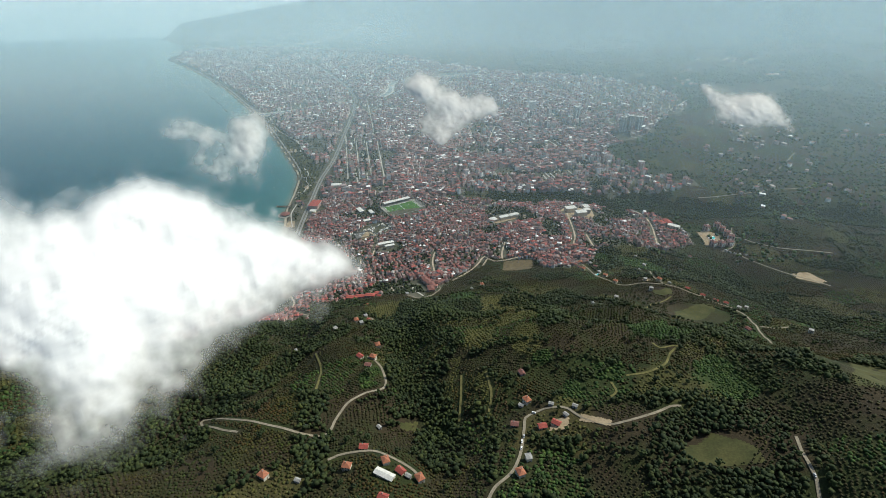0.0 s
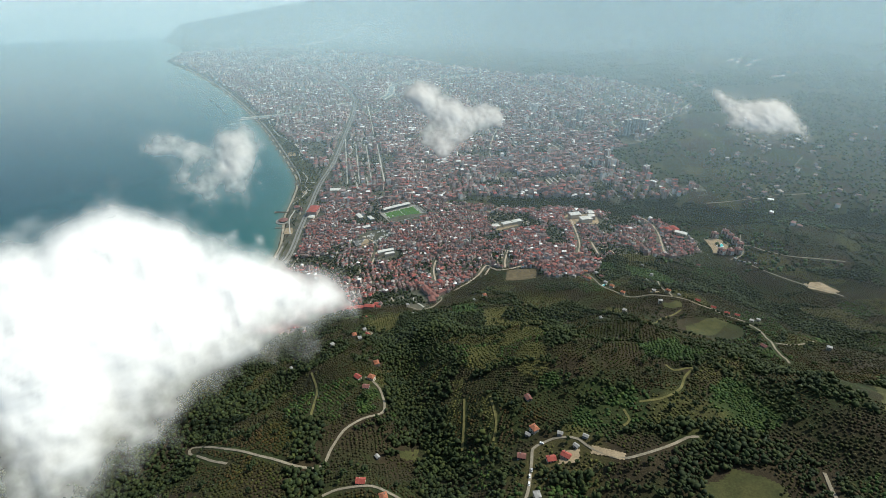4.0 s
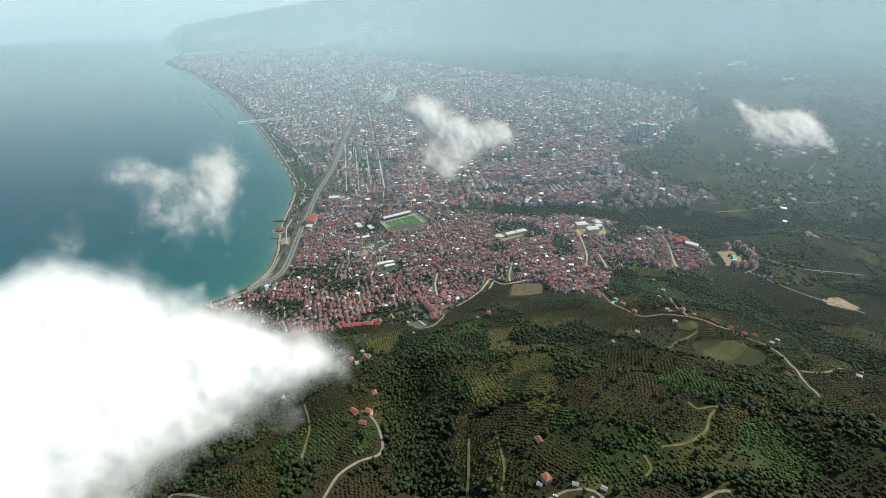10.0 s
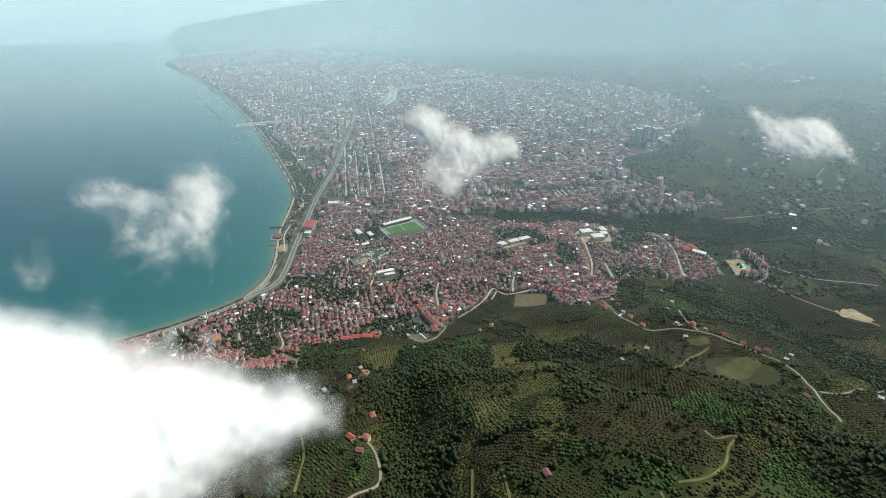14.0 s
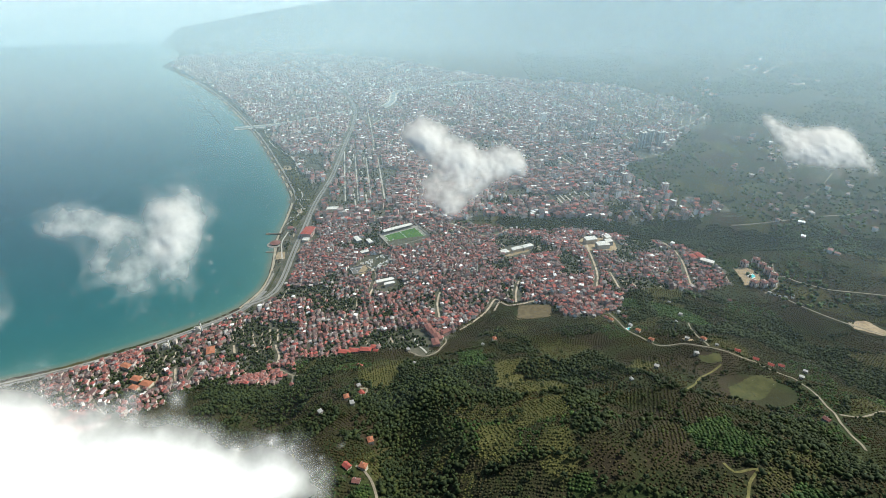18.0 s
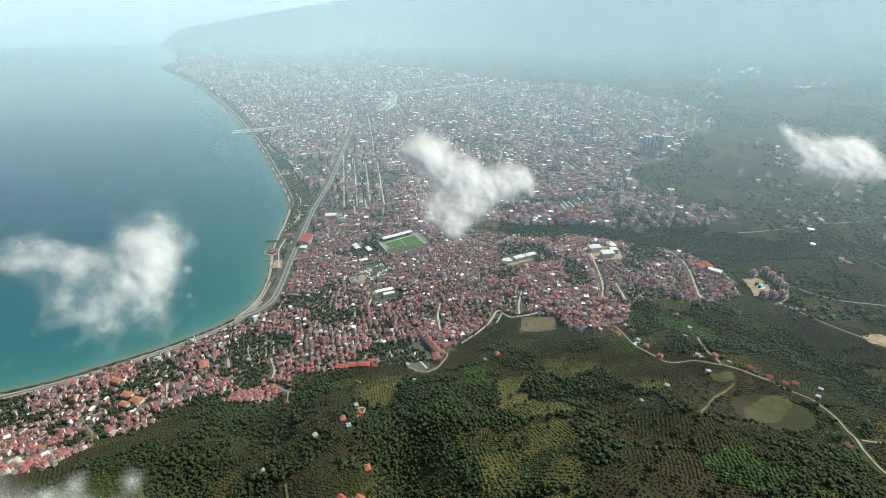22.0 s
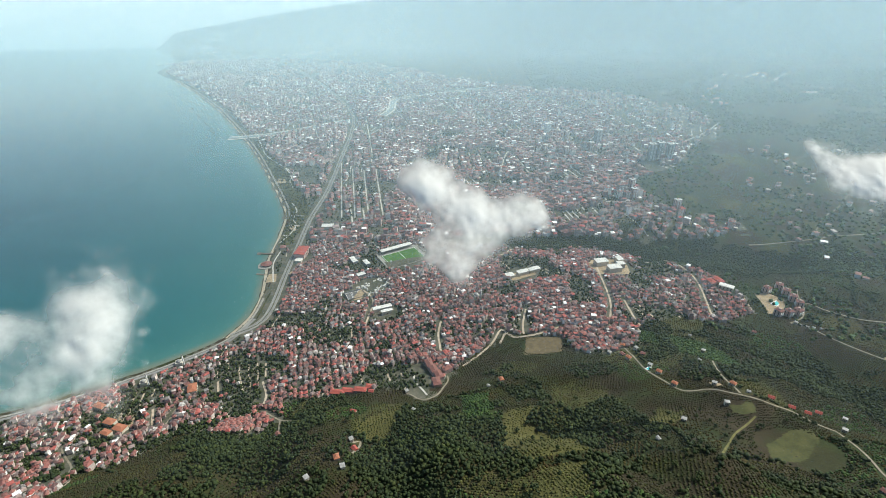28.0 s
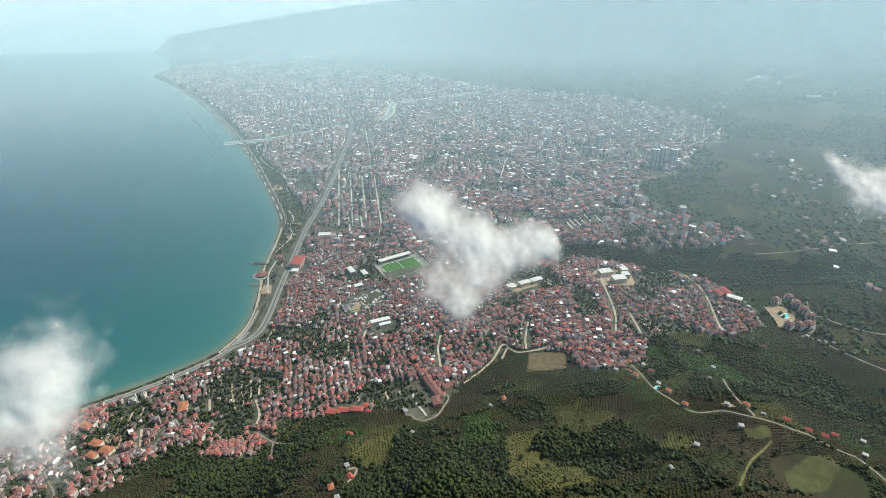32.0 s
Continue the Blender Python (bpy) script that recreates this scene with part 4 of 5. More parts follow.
GROVES = [(-431, 1039, 26), (-377, 1016, 22), (-549, 1017, 20), (-713, 930, 26), (-643, 920, 30), (-658, 961, 26), (-427, 900, 24), (-505, 882, 30), (-567, 968, 12), (-683, 861, 24), (-392, 996, 18), (-49, 1207, 22), (5, 1191, 14), (59, 1202, 26), (-148, 1154, 20), (-90, 1090, 22), (-73, 1049, 24), (-51, 995, 22), (-99, 1025, 18), (-217, 1257, 14), (-297, 1037, 14), (-247, 1030, 12), (-104, 982, 16), (128, 1239, 16), (-154, 1079, 12), (-27, 1168, 12)]


def in_grove(x, y):
    best = np.zeros(np.shape(x), bool)
    for cx, cy, r in GROVES:
        best |= np.hypot(x - cx, (y - cy) * .8) < r * (.6 + .8 * grain(x, y, 16, 29))
    return best


def clear_ground(x, y):
    ok = ~inside(x, y, PARK)
    for cx, cy, r in KEEP_CLEAR:
        ok &= np.hypot(x - cx, y - cy) > r
    for line, r in ROADS_ALL:
        ok &= line_distance(x, y, line) > r
    for q in BLOCKS:
        ok &= np.hypot(x - q[0], y - q[1]) > 16
    return ok


def town_plots(ring, pitch, turn, seed, keep, lane, cross, bendy):
    """House plots in back-to-back rows, with lanes between the rows that bend with the ground."""
    rng = np.random.default_rng(seed)
    r = np.array(ring)
    mid, half = (r.min(0) + r.max(0)) / 2, np.hypot(*(r.max(0) - r.min(0))) / 2
    k = np.arange(-int(half / pitch), int(half / pitch))
    i, j = [q.ravel() for q in np.meshgrid(k, k)]
    u, t = i * pitch * .86 + np.floor(i / 2) * lane, j * pitch * .86 + np.floor(j / 5) * cross
    shift_u = u.mean()
    u, t = u - u.mean(), t - t.mean()
    u, t = u + rng.normal(0, pitch * .15, len(u)), t + rng.normal(0, pitch * .15, len(u))
    wu, wt = (grain(u, t, 230, seed) - .5) * bendy, (grain(u, t, 230, seed + 1) - .5) * bendy
    twist = (grain(u + 9, t, 230, seed) - grain(u - 9, t, 230, seed)) / 18 * bendy
    u, t = u + wu, t + wt
    c, s = math.cos(turn), math.sin(turn)
    x, y = mid[0] + c * u - s * t, mid[1] + s * u + c * t
    thin = grain(x, y, 75, seed + 2)
    green = .07 * (1 - smooth(1000, 1300, y))
    # lanes between the rows, broken into stretches
    lu = (np.arange(k[0] // 2, k[-1] // 2) * (pitch * 1.72 + lane)) - pitch * .43 - lane / 2
    lt = np.arange(-half, half, 9.0)
    a, b = [q.T for q in np.meshgrid(lu - shift_u, lt)]
    a2, b2 = a + (grain(a, b, 230, seed) - .5) * bendy, b + (grain(a, b, 230, seed + 1) - .5) * bendy
    lx, ly = mid[0] + math.cos(turn) * a2 - math.sin(turn) * b2, mid[1] + math.sin(turn) * a2 + math.cos(turn) * b2
    show = inside(lx, ly, ring) & (grain(a * 3, b, 95, seed + 4) > .48) & (shore_distance(lx, ly) > 40) & clear_ground(lx, ly) & ~in_grove(lx, ly)
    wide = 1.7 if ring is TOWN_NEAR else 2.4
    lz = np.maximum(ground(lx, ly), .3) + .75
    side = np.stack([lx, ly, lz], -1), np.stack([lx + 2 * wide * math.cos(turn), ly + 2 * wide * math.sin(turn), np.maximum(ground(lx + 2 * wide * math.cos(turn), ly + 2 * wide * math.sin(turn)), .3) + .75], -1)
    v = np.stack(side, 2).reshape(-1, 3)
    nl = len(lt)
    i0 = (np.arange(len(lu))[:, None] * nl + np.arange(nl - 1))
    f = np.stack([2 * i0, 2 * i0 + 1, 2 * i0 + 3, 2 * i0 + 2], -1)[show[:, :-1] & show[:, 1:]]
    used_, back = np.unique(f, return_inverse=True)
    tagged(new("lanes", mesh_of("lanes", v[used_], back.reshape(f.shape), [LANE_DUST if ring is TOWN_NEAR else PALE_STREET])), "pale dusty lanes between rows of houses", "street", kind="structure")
    ok = inside(x, y, ring) & (rng.random(len(u)) < keep * (1 - .12 * (1 - smooth(1100, 1400, y))) * smooth(.16 + green, .40 + green, thin)) & (shore_distance(x, y) > np.where(y < 1190, 27, 46)) & clear_ground(x, y) & (~in_grove(x, y) | (rng.random(len(u)) < .28))
    return x[ok], y[ok], turn + twist[ok] + rng.normal(0, .30 if ring is TOWN_NEAR else .16, ok.sum()), rng


town_trees = []
near_town = None
for ring, pitch, turn, seed, keep, lane, cross, bendy, mats, floors in (
        (TOWN_NEAR, 7.6, .30, 21, .95, 2.1, 3.3, 210, [WALL, ROOF, ROOF_PALE], [1.4, 2, 2.4, 3, 4.2]), (TOWN_FAR, 13.5, .17, 22, .93, 5.0, 6.0, 170, [WALL, ROOF, ROOF_PALE], [2, 3, 4, 5, 7])):
    x, y, turns, rng = town_plots(ring, pitch, turn, seed, keep, lane, cross, bendy)
    n = len(x)
    if ring is TOWN_FAR:
        ok = (rng.random(n) < 1 - .75 * smooth(300, 1100, x)) & (rng.random(n) < 1 - .5 * smooth(3000, 4600, y))
        x, y, turns = x[ok], y[ok], turns[ok]
        n = len(x)
    w, l = pitch * rng.uniform(.52, .95, n), pitch * rng.uniform(.60, 1.08, n)
    h = rng.choice(floors, n, p=[.22, .3, .26, .14, .08]) * (2.6 if ring is TOWN_NEAR else 3.0) + rng.uniform(0.2, 1, n)
    blocky = rng.random(n) < .09
    w, l, h = np.where(blocky, w * 1.3, w), np.where(blocky, l * 1.35, l), np.where(blocky, h + 4, h)
    rise = np.where(rng.random(n) < .8, rng.uniform(1.4, 2.6, n), .25)
    single = np.zeros(n, bool)
    if ring is TOWN_NEAR:
        single[np.argsort(np.hypot(x + 60, 1.25 * (y - 700)))[:250]] = True
        near_town = (x[single], y[single], turns[single])
    s = ~single
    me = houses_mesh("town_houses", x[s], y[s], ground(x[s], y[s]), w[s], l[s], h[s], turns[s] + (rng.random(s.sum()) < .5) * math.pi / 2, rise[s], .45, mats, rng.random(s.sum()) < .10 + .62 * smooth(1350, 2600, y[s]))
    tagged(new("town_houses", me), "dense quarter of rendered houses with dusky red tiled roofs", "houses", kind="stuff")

# single houses: walls, roof, windows, door, chimney
WALL_ONE = assorted("house_render", [(0.0, (0.40, 0.33, 0.28)), (0.2, (0.50, 0.44, 0.38)), (0.4, (0.34, 0.27, 0.24)), (0.6, (0.56, 0.53, 0.48)), (0.8, (0.42, 0.29, 0.24))], per_object=True)
ROOF_ONE = assorted("house_tiles", [(0.0, (0.21, 0.092, 0.08)), (0.25, (0.16, 0.088, 0.082)), (0.45, (0.25, 0.105, 0.09)), (0.68, (0.19, 0.14, 0.13)), (0.78, (0.28, 0.112, 0.092)), (0.92, (0.34, 0.09, 0.078))], per_object=True)


def house(w, l, floors, rise, hip, wall, roof, label, category="house", group="", name="house", per_side=3, chimney=True):
    """A dwelling at the origin with its walls, roof, windows, door and chimney."""
    b = thing(name, 0, 0, 0, 0, label, category, group)
    h = floors * 2.6 + 0.2
    part("wall", boxes((0, 0, -4, w, l, h + 4)), wall, b)
    part("roof", roof_bm(w, l, h + 0.22, rise, 0.55, hip), roof, b)
    pane = None
    for fl in range(floors):
        for k in range(per_side):
            at = -l / 2 + (k + .5) * l / per_side
            for s in (-1, 1):
                o = part("window", None if pane else boxes((0, 0, 0, 0.14, 1.3, 1.4)), GLASS, b, mesh=pane)
                pane = o.data
                o.location = (s * (w / 2 + 0.02), at, 0.85 + fl * 2.6)
    part("door", boxes((w * 0.1, -l / 2 - 0.03, 0, 1.1, 0.14, 2.1)), DOOR, b)
    if chimney:
        part("chimney", boxes((w * 0.2, l * 0.15, h, 0.7, 0.7, rise + 0.9)), GREY, b)
    return b


styles = [house(5.6, 6.4, 2, 2.0, 1.0, WALL_ONE, ROOF_ONE, "two-storey rendered house with a hipped tile roof", group="town houses"),
          house(5.9, 6.8, 3, 2.0, 1.0, WALL_ONE, ROOF_ONE, "three-storey rendered house with a hipped tile roof", group="town houses", per_side=2),
          house(5.0, 7.2, 2, 1.9, 0.0, WALL_ONE, ROOF_ONE, "two-storey rendered house with a gabled tile roof", group="town houses", per_side=2),
          house(6.5, 7.4, 3, 1.9, 1.0, WALL_ONE, ROOF_ONE, "broad three-storey rendered house with a hipped tile roof", group="town houses", per_side=2),
          house(4.6, 5.6, 1, 1.6, 0.0, WALL_ONE, ROOF_ONE, "low rendered cottage with a gabled tile roof", group="town houses", per_side=2)]
used = set()
rng = np.random.default_rng(3)
for x, y, t in zip(*near_town):
    k = int(rng.integers(len(styles)))
    m = pose(x, y, level(x, y), 0, 0, math.degrees(t) + 90 * rng.integers(2))
    if k in used:
        copy_thing(styles[k], m)
    else:
        styles[k].matrix_world = m
        used.add(k)

# scattered farmhouses on the hill
farm = {"red": house(6.6, 8.6, 1, 2.2, 0.0, CREAM, RED_ROOF, "farmhouse with a bright red roof among hazel orchards", group="farmhouses"),
        "orange": house(6.8, 8.4, 2, 2.2, 1.0, CREAM, ORANGE_ROOF, "farmhouse with an orange tile roof among hazel orchards", group="farmhouses"),
        "brown": house(6.2, 8, 1, 1.8, 0.0, GREY, BRICK_ROOF, "small farmhouse with a brown roof among trees", group="farmhouses"),
        "white": house(5.4, 6.4, 2, 0.4, 1.0, CREAM, TIN_ROOF, "white flat-roofed farmhouse on the slope", group="farmhouses", chimney=False),
        "shed": house(3.6, 5.2, 1, 1.0, 0.0, GREY, TIN_ROOF, "grey shed with a sheet roof", "shed", "sheds", "shed", 1, False),
        "barn": house(7.5, 20, 1, 1.6, 0.0, CREAM, STEEL_ROOF, "long barn with a pale curved sheet roof", "barn", "", "barn", 4, False)}
FARMS = [("orange", 96, 447, 30), ("shed", 89, 442, 60), ("shed", 121, 435, 70), ("red", 121, 405, 55), ("red", 106, 403, 100), ("brown", 78, 411, 80), ("shed", 133, 415, 40), ("shed", 145, 426, 60),
         ("red", -83, 387, 88), ("orange", -95, 355, 80), ("orange", -57, 360, 20), ("barn", -56, 341, 62), ("red", -41, 348, 50), ("shed", -33, 342, 60), ("orange", -22, 340, 30), ("red", -54, 311, 70),
         ("shed", -140, 339, 70), ("orange", -174, 343, 60), ("white", 84, 355, 10), ("orange", 73, 333, 20), ("red", -117, 584, 50), ("orange", -99, 586, 70), ("orange", -101, 649, 20), ("white", -139, 734, 20),
         ("shed", -74, 440, 40), ("white", 588, 680, 60), ("brown", 489, 683, 30), ("brown", 97, 498, 20)]
FARMS += [("orange", 300, 1070, 20), ("white", 290, 1053, 50), ("brown", 312, 1046, 30), ("orange", 322, 1078, 70), ("white", 341, 1062, 20), ("brown", 346, 1040, 60), ("orange", 316, 1028, 40), ("shed", 745, 1206, 30), ("shed", 755, 1200, 60), ("shed", 766, 1196, 20), ("white", 738, 1213, 30), ("shed", 779, 1192, 50),
          ("white", -146, 821, 30), ("red", -137, 798, 40), ("brown", -103, 562, 80), ("shed", -234, 663, 30), ("red", 582, 904, 60), ("red", 516, 881, 60), ("red", 489, 893, 60), ("white", 623, 898, 50),
          ("shed", 261, 763, 20), ("white", 322, 822, 60), ("white", 402, 862, 80), ("orange", 438, 914, 40), ("shed", 448, 889, 60), ("white", -78, 975, 30), ("shed", -61, 900, 60), ("red", -143, 990, 80),
          ("white", 464, 1058, 50), ("shed", 440, 1021, 30), ("brown", 625, 1170, 60), ("shed", 466, 1119, 60), ("white", 412, 919, 60), ("red", 548, 885, 60), ("white", 564, 833, 50), ("orange", 86, 986, 20),
          ("shed", 63, 972, 40), ("orange", -152, 757, 20), ("red", -160, 911, 70), ("orange", 347, 970, 50), ("white", 342, 996, 50), ("orange", 356, 930, 50), ("brown", -272, 870, 40), ("white", -180, 715, 40)]
used = set()
for kind, x, y, t in FARMS:
    m = pose(x, y, level(x, y) + .2, 0, 0, t)
    if kind in used:
        copy_thing(farm[kind], m)
    else:
        farm[kind].matrix_world = m
        used.add(kind)

# far farmhouses, gravestones
rng = np.random.default_rng(8)
n = 2600
x, y = rng.uniform(650, 3000, n), rng.uniform(1350, 4600, n)
near_road = line_distance(x, y, LANES[9]) < 90
ok = (grain(x, y, 260, 41) + .6 * grain(x, y, 70, 42) > 1.06) | near_road & (rng.random(n) < .5)
ok &= ~inside(x, y, TOWN_FAR) & ~inside(x, y, TOWN_NEAR)
x, y = x[ok], y[ok]
n = len(x)
me = houses_mesh("far_farmhouses", x, y, ground(x, y), rng.uniform(8, 14, n), rng.uniform(10, 18, n), rng.uniform(5, 11, n), rng.uniform(0, 3, n), np.full(n, 1.2), .4, [WALL, ROOF_PALE])
tagged(new("far_farmhouses", me), "pale farmhouses scattered over the far hills", "houses", kind="stuff")
n = 520
x, y = rng.uniform(-250, -140, n), rng.uniform(1330, 1450, n)
ok = (np.abs((x + 195) * .8 + (y - 1392) * .6) < 52) & (np.abs((x + 195) * .6 - (y - 1392) * .8) < 30) & (grain(x, y, 24, 47) > .45) & (np.hypot(x + 232, y - 1366) > 32)
x, y = x[ok], y[ok]
n = len(x)
me = houses_mesh("gravestones", x, y, ground(x, y) + .3, rng.uniform(1.2, 3, n), rng.uniform(2, 4.5, n), rng.uniform(.8, 2.2, n), rng.uniform(0, 3, n), np.full(n, .15), .05, [WHITE, STEEL_ROOF])
tagged(new("gravestones", me), "crowded pale tombs among trees in a cemetery", "graves", kind="stuff")


def car(paint, label):
    c = thing("car", 0, 0, 0, 0, label, "car", "cars on the lane")
    part("body", boxes((0, 0, 0.35, 1.8, 4.3, 0.75)), paint, c)
    part("cabin", boxes((0, -0.2, 1.1, 1.6, 2.4, 0.55, 0.8)), GLASS, c)
    part("roof_panel", boxes((0, -0.2, 1.65, 1.25, 1.85, 0.06)), paint, c)
    for sx in (-0.8, 0.8):
        for sy in (-1.35, 1.35):
            bm = drum(bmesh.new(), 0, 0, -0.1, 0.33, 0.33, 0.2, 10)
            bmesh.ops.transform(bm, matrix=pose(sx, sy, 0.33, 0, 90, 0), verts=bm.verts)
            part("wheel", bm, DOOR, c, "black tyre")
    return c


paint = [mottled("car_paint_white", (.7, .7, .7), (.76, .76, .76), 3, 1, rough=.3), mottled("car_paint_silver", (.4, .41, .42), (.46, .47, .48), 3, 1, rough=.3)]
for k, (x, y, t) in enumerate(((82, 384, -8), (85, 391, -8), (80, 374, -14), (330, 314, -12), (101, 427, 60))):
    c = car(paint[k % 2], "white car parked on the hill lane" if k % 2 == 0 else "silver car parked on the hill lane")
    c.matrix_world = pose(x, y, level(x, y) + .75, 0, 0, t)

# breakwaters
rng = np.random.default_rng(4)
for x, y in ((-1384, 3161), (-1281, 2999), (-1193, 2871), (-1116, 2745)):
    b = thing("breakwater", x, y, 0, -56, "dark rock breakwater lying off the beach", "breakwater", "breakwaters")
    for k in range(14):
        bm = bmesh.new()
        bmesh.ops.create_icosphere(bm, subdivisions=1, radius=3.4)
        for q in bm.verts:
            q.co *= rng.uniform(.7, 1.25)
        bmesh.ops.translate(bm, vec=((k - 6.5) * 4.6 + rng.uniform(-1, 1), rng.uniform(-2, 2), -.6), verts=bm.verts)
        part("rock", bm, ROCK, b)

# ---------------------------------------------------------------- plants
ICO = bmesh.new()
bmesh.ops.create_icosphere(ICO, subdivisions=1, radius=1.0)
ICO_V, ICO_F = np.array([q.co[:] for q in ICO.verts]), np.array([[q.index for q in g.verts] for g in ICO.faces])
ICO.free()


def clumps(name, x, y, z, wide, high, mat, rng, ragged=0.28):
    """Leafy clumps, each a ragged lump of its own shape."""
    n = len(x)
    v = np.repeat(ICO_V[None], n, 0) * (1 + rng.normal(0, ragged, (n, 12, 1)))
    a = rng.uniform(0, 2 * math.pi, n)
    c, s = np.cos(a)[:, None], np.sin(a)[:, None]
    vx, vy, vz = v[..., 0] * c - v[..., 1] * s, v[..., 0] * s + v[..., 1] * c, v[..., 2]
    v = np.stack([x[:, None] + vx * wide[:, None], y[:, None] + vy * wide[:, None], z[:, None] + vz * high[:, None]], -1)
    f = (np.arange(n)[:, None, None] * 12 + ICO_F).reshape(-1, 3)
    return mesh_of(name, v.reshape(-1, 3), f, [mat], flat=False)


WOOD_PLOTS = [[(-101, 893), (-37, 923), (58, 827), (61, 770), (39, 693), (-2, 647), (-27, 640), (-126, 630), (-132, 725), (-102, 828)], [(101, 1069), (147, 954), (174, 863), (214, 751), (186, 644), (157, 580), (132, 582), (138, 668), (141, 757), (122, 861), (83, 991)], [(209, 1020), (251, 1023), (259, 978), (207, 965)], [(353, 1083), (430, 1058), (516, 1032), (623, 1008), (694, 951), (670, 853), (766, 968), (731, 1076), (631, 1114), (465, 1143), (386, 1150)], [(-305, 931), (-237, 946), (-176, 861), (-194, 793), (-212, 741), (-241, 727), (-293, 678), (-340, 664), (-399, 657), (-374, 770), (-348, 892)], [(-85, 704), (-28, 733), (19, 641), (23, 573), (3, 495), (-36, 561)], [(222, 402), (263, 433), (298, 422), (296, 378), (266, 376), (229, 352), (199, 344)], [(337, 417), (351, 384), (329, 331), (303, 334), (305, 357)], [(379, 668), (371, 558), (389, 480), (410, 443), (424, 403), (462, 448), (465, 578), (460, 712)]]
WOODS = [([(-139, 816), (-77, 686), (-50, 560), (-27, 493), (4, 396)], 42), ([(-24, 754), (40, 790)], 34), ([(150, 800), (241, 868), (264, 803)], 24), ([(43, 560), (88, 567), (131, 558)], 8), ([(243, 409), (307, 407), (336, 359), (319, 312)], 34),
         ([(328, 560), (361, 507), (363, 444)], 22), ([(690, 1093), (756, 944), (684, 713), (700, 673)], 40), ([(158, 509), (165, 475), (213, 505)], 9), ([(-300, 401), (-283, 546), (-231, 636), (-181, 704)], 38),
         ([(-403, 869), (-273, 810), (-244, 895), (-230, 974)], 48), ([(-79, 813), (-18, 794), (43, 820)], 60), ([(140, 846), (197, 827), (199, 797)], 40), ([(210, 1003), (263, 993)], 26), ([(346, 1041), (405, 1063), (415, 1142)], 30),
         ([(402, 955), (528, 1009), (615, 986), (745, 1009)], 28), ([(44, 448), (57, 390), (42, 348)], 16), ([(70, 397), (118, 374), (129, 373)], 16), ([(-154, 481), (-150, 419), (-122, 341)], 20), ([(-182, 1165), (-115, 1069), (-58, 998)], 26),
         ([(209, 319), (235, 311), (307, 308)], 26), ([(230, 1655), (403, 1642), (555, 1620), (688, 1567), (814, 1523), (1016, 1489), (1300, 1430)], 90), ([(-61, 712), (0, 726), (60, 716)], 38), ([(-406, 681), (-331, 651), (-313, 500), (-373, 294)], 52)]
OPEN = [q for q in bpy.data.objects if q.name.split(".")[0] in ("meadow", "field", "yard")]


def wooded(x, y):
    """1 and more in the middle of a wood, below 1 outside."""
    best = np.zeros(np.shape(x))
    ragged = 0.55 + 0.9 * grain(x, y, 34, 51) * (.5 + grain(x, y, 110, 52))
    for line, wide in WOODS:
        best = np.maximum(best, wide * .8 * ragged / (line_distance(x, y, line) + 1))
    best = np.maximum(best, plot_share(x, y, WOOD_PLOTS) * (.72 + .75 * grain(x, y, 17, 58)))
    _, edge = fields(x, y, 72, 31)
    best = np.maximum(best, ((edge < 2.8) & (grain(x, y, 80, 57) > .54)) * 1.2)
    return np.maximum(best, (grain(x, y, 95, 53) * .62 + grain(x, y, 38, 54) * .5 > .93) * 1.2) * np.where(plot_share(x, y, LUSH + STRAW), .6, 1.0)


def open_ground(x, y):
    ok = np.ones(np.shape(x), bool)
    for o in OPEN:
        lo, hi = np.min([c[:] for c in o.bound_box], 0), np.max([c[:] for c in o.bound_box], 0)
        mid, half = (lo + hi) / 2, (hi - lo) / 2 + .01
        ok &= ((x - mid[0]) / half[0]) ** 2 + ((y - mid[1]) / half[1]) ** 2 > .95
    for line, r in ROADS_ALL[len(STREETS) + 1:]:
        ok &= line_distance(x, y, line) > r * .75
    for line in TRACKS:
        ok &= line_distance(x, y, rounded(line, 6)) > 3.6
    for _, hx, hy, _ in FARMS:
        ok &= np.hypot(x - hx, y - hy) > 9
    return ok


rng = np.random.default_rng(5)
# hazel orchards: bushes in rows over the slopes
xs_, ys_ = [], []
for k in range(6):
    a = k * math.pi / 6 + .2
    gu, gv = [q.ravel() for q in np.meshgrid(np.arange(-1300, 1300, 3.2), np.arange(-1000, 1000, 4.4))]
    x, y = 220 + gu * math.cos(a) - gv * math.sin(a), 800 + gu * math.sin(a) + gv * math.cos(a)
    ok = (np.abs(x - 225) < 1025) & (y > 180) & (y < 1500)
    x, y = x[ok], y[ok]
    ok = np.floor(fields(x, y, 72, 31)[0] * 36) % 6 == k
    xs_.append(x[ok]), ys_.append(y[ok])
x, y = np.concatenate(xs_), np.concatenate(ys_)
x, y = x + rng.normal(0, .6, len(x)), y + rng.normal(0, .6, len(y))
keep = (y > 220 + .15 * np.abs(x)) & ~inside(x, y, TOWN_NEAR) & (shore_distance(x, y) > 40) & (np.abs(x) < 260 + .95 * (y - 150)) & ((y < 1180) | (rng.random(len(x)) < .5))
x, y = x[keep], y[keep]
wood = wooded(x, y)
bare = grain(x, y, 60, 63) * .7 + grain(x, y, 19, 64) * .3
keep = (wood < 1) & open_ground(x, y) & (rng.random(len(x)) < 1.02 - .5 * smooth(.62, .8, bare))
x, y = x[keep], y[keep]
w = rng.uniform(.9, 1.75, len(x)) * (.75 + .5 * grain(x, y, 50, 65))
draw, _ = fields(x, y, 72, 31)
fresh, dry = plot_share(x, y, LUSH), plot_share(x, y, STRAW)
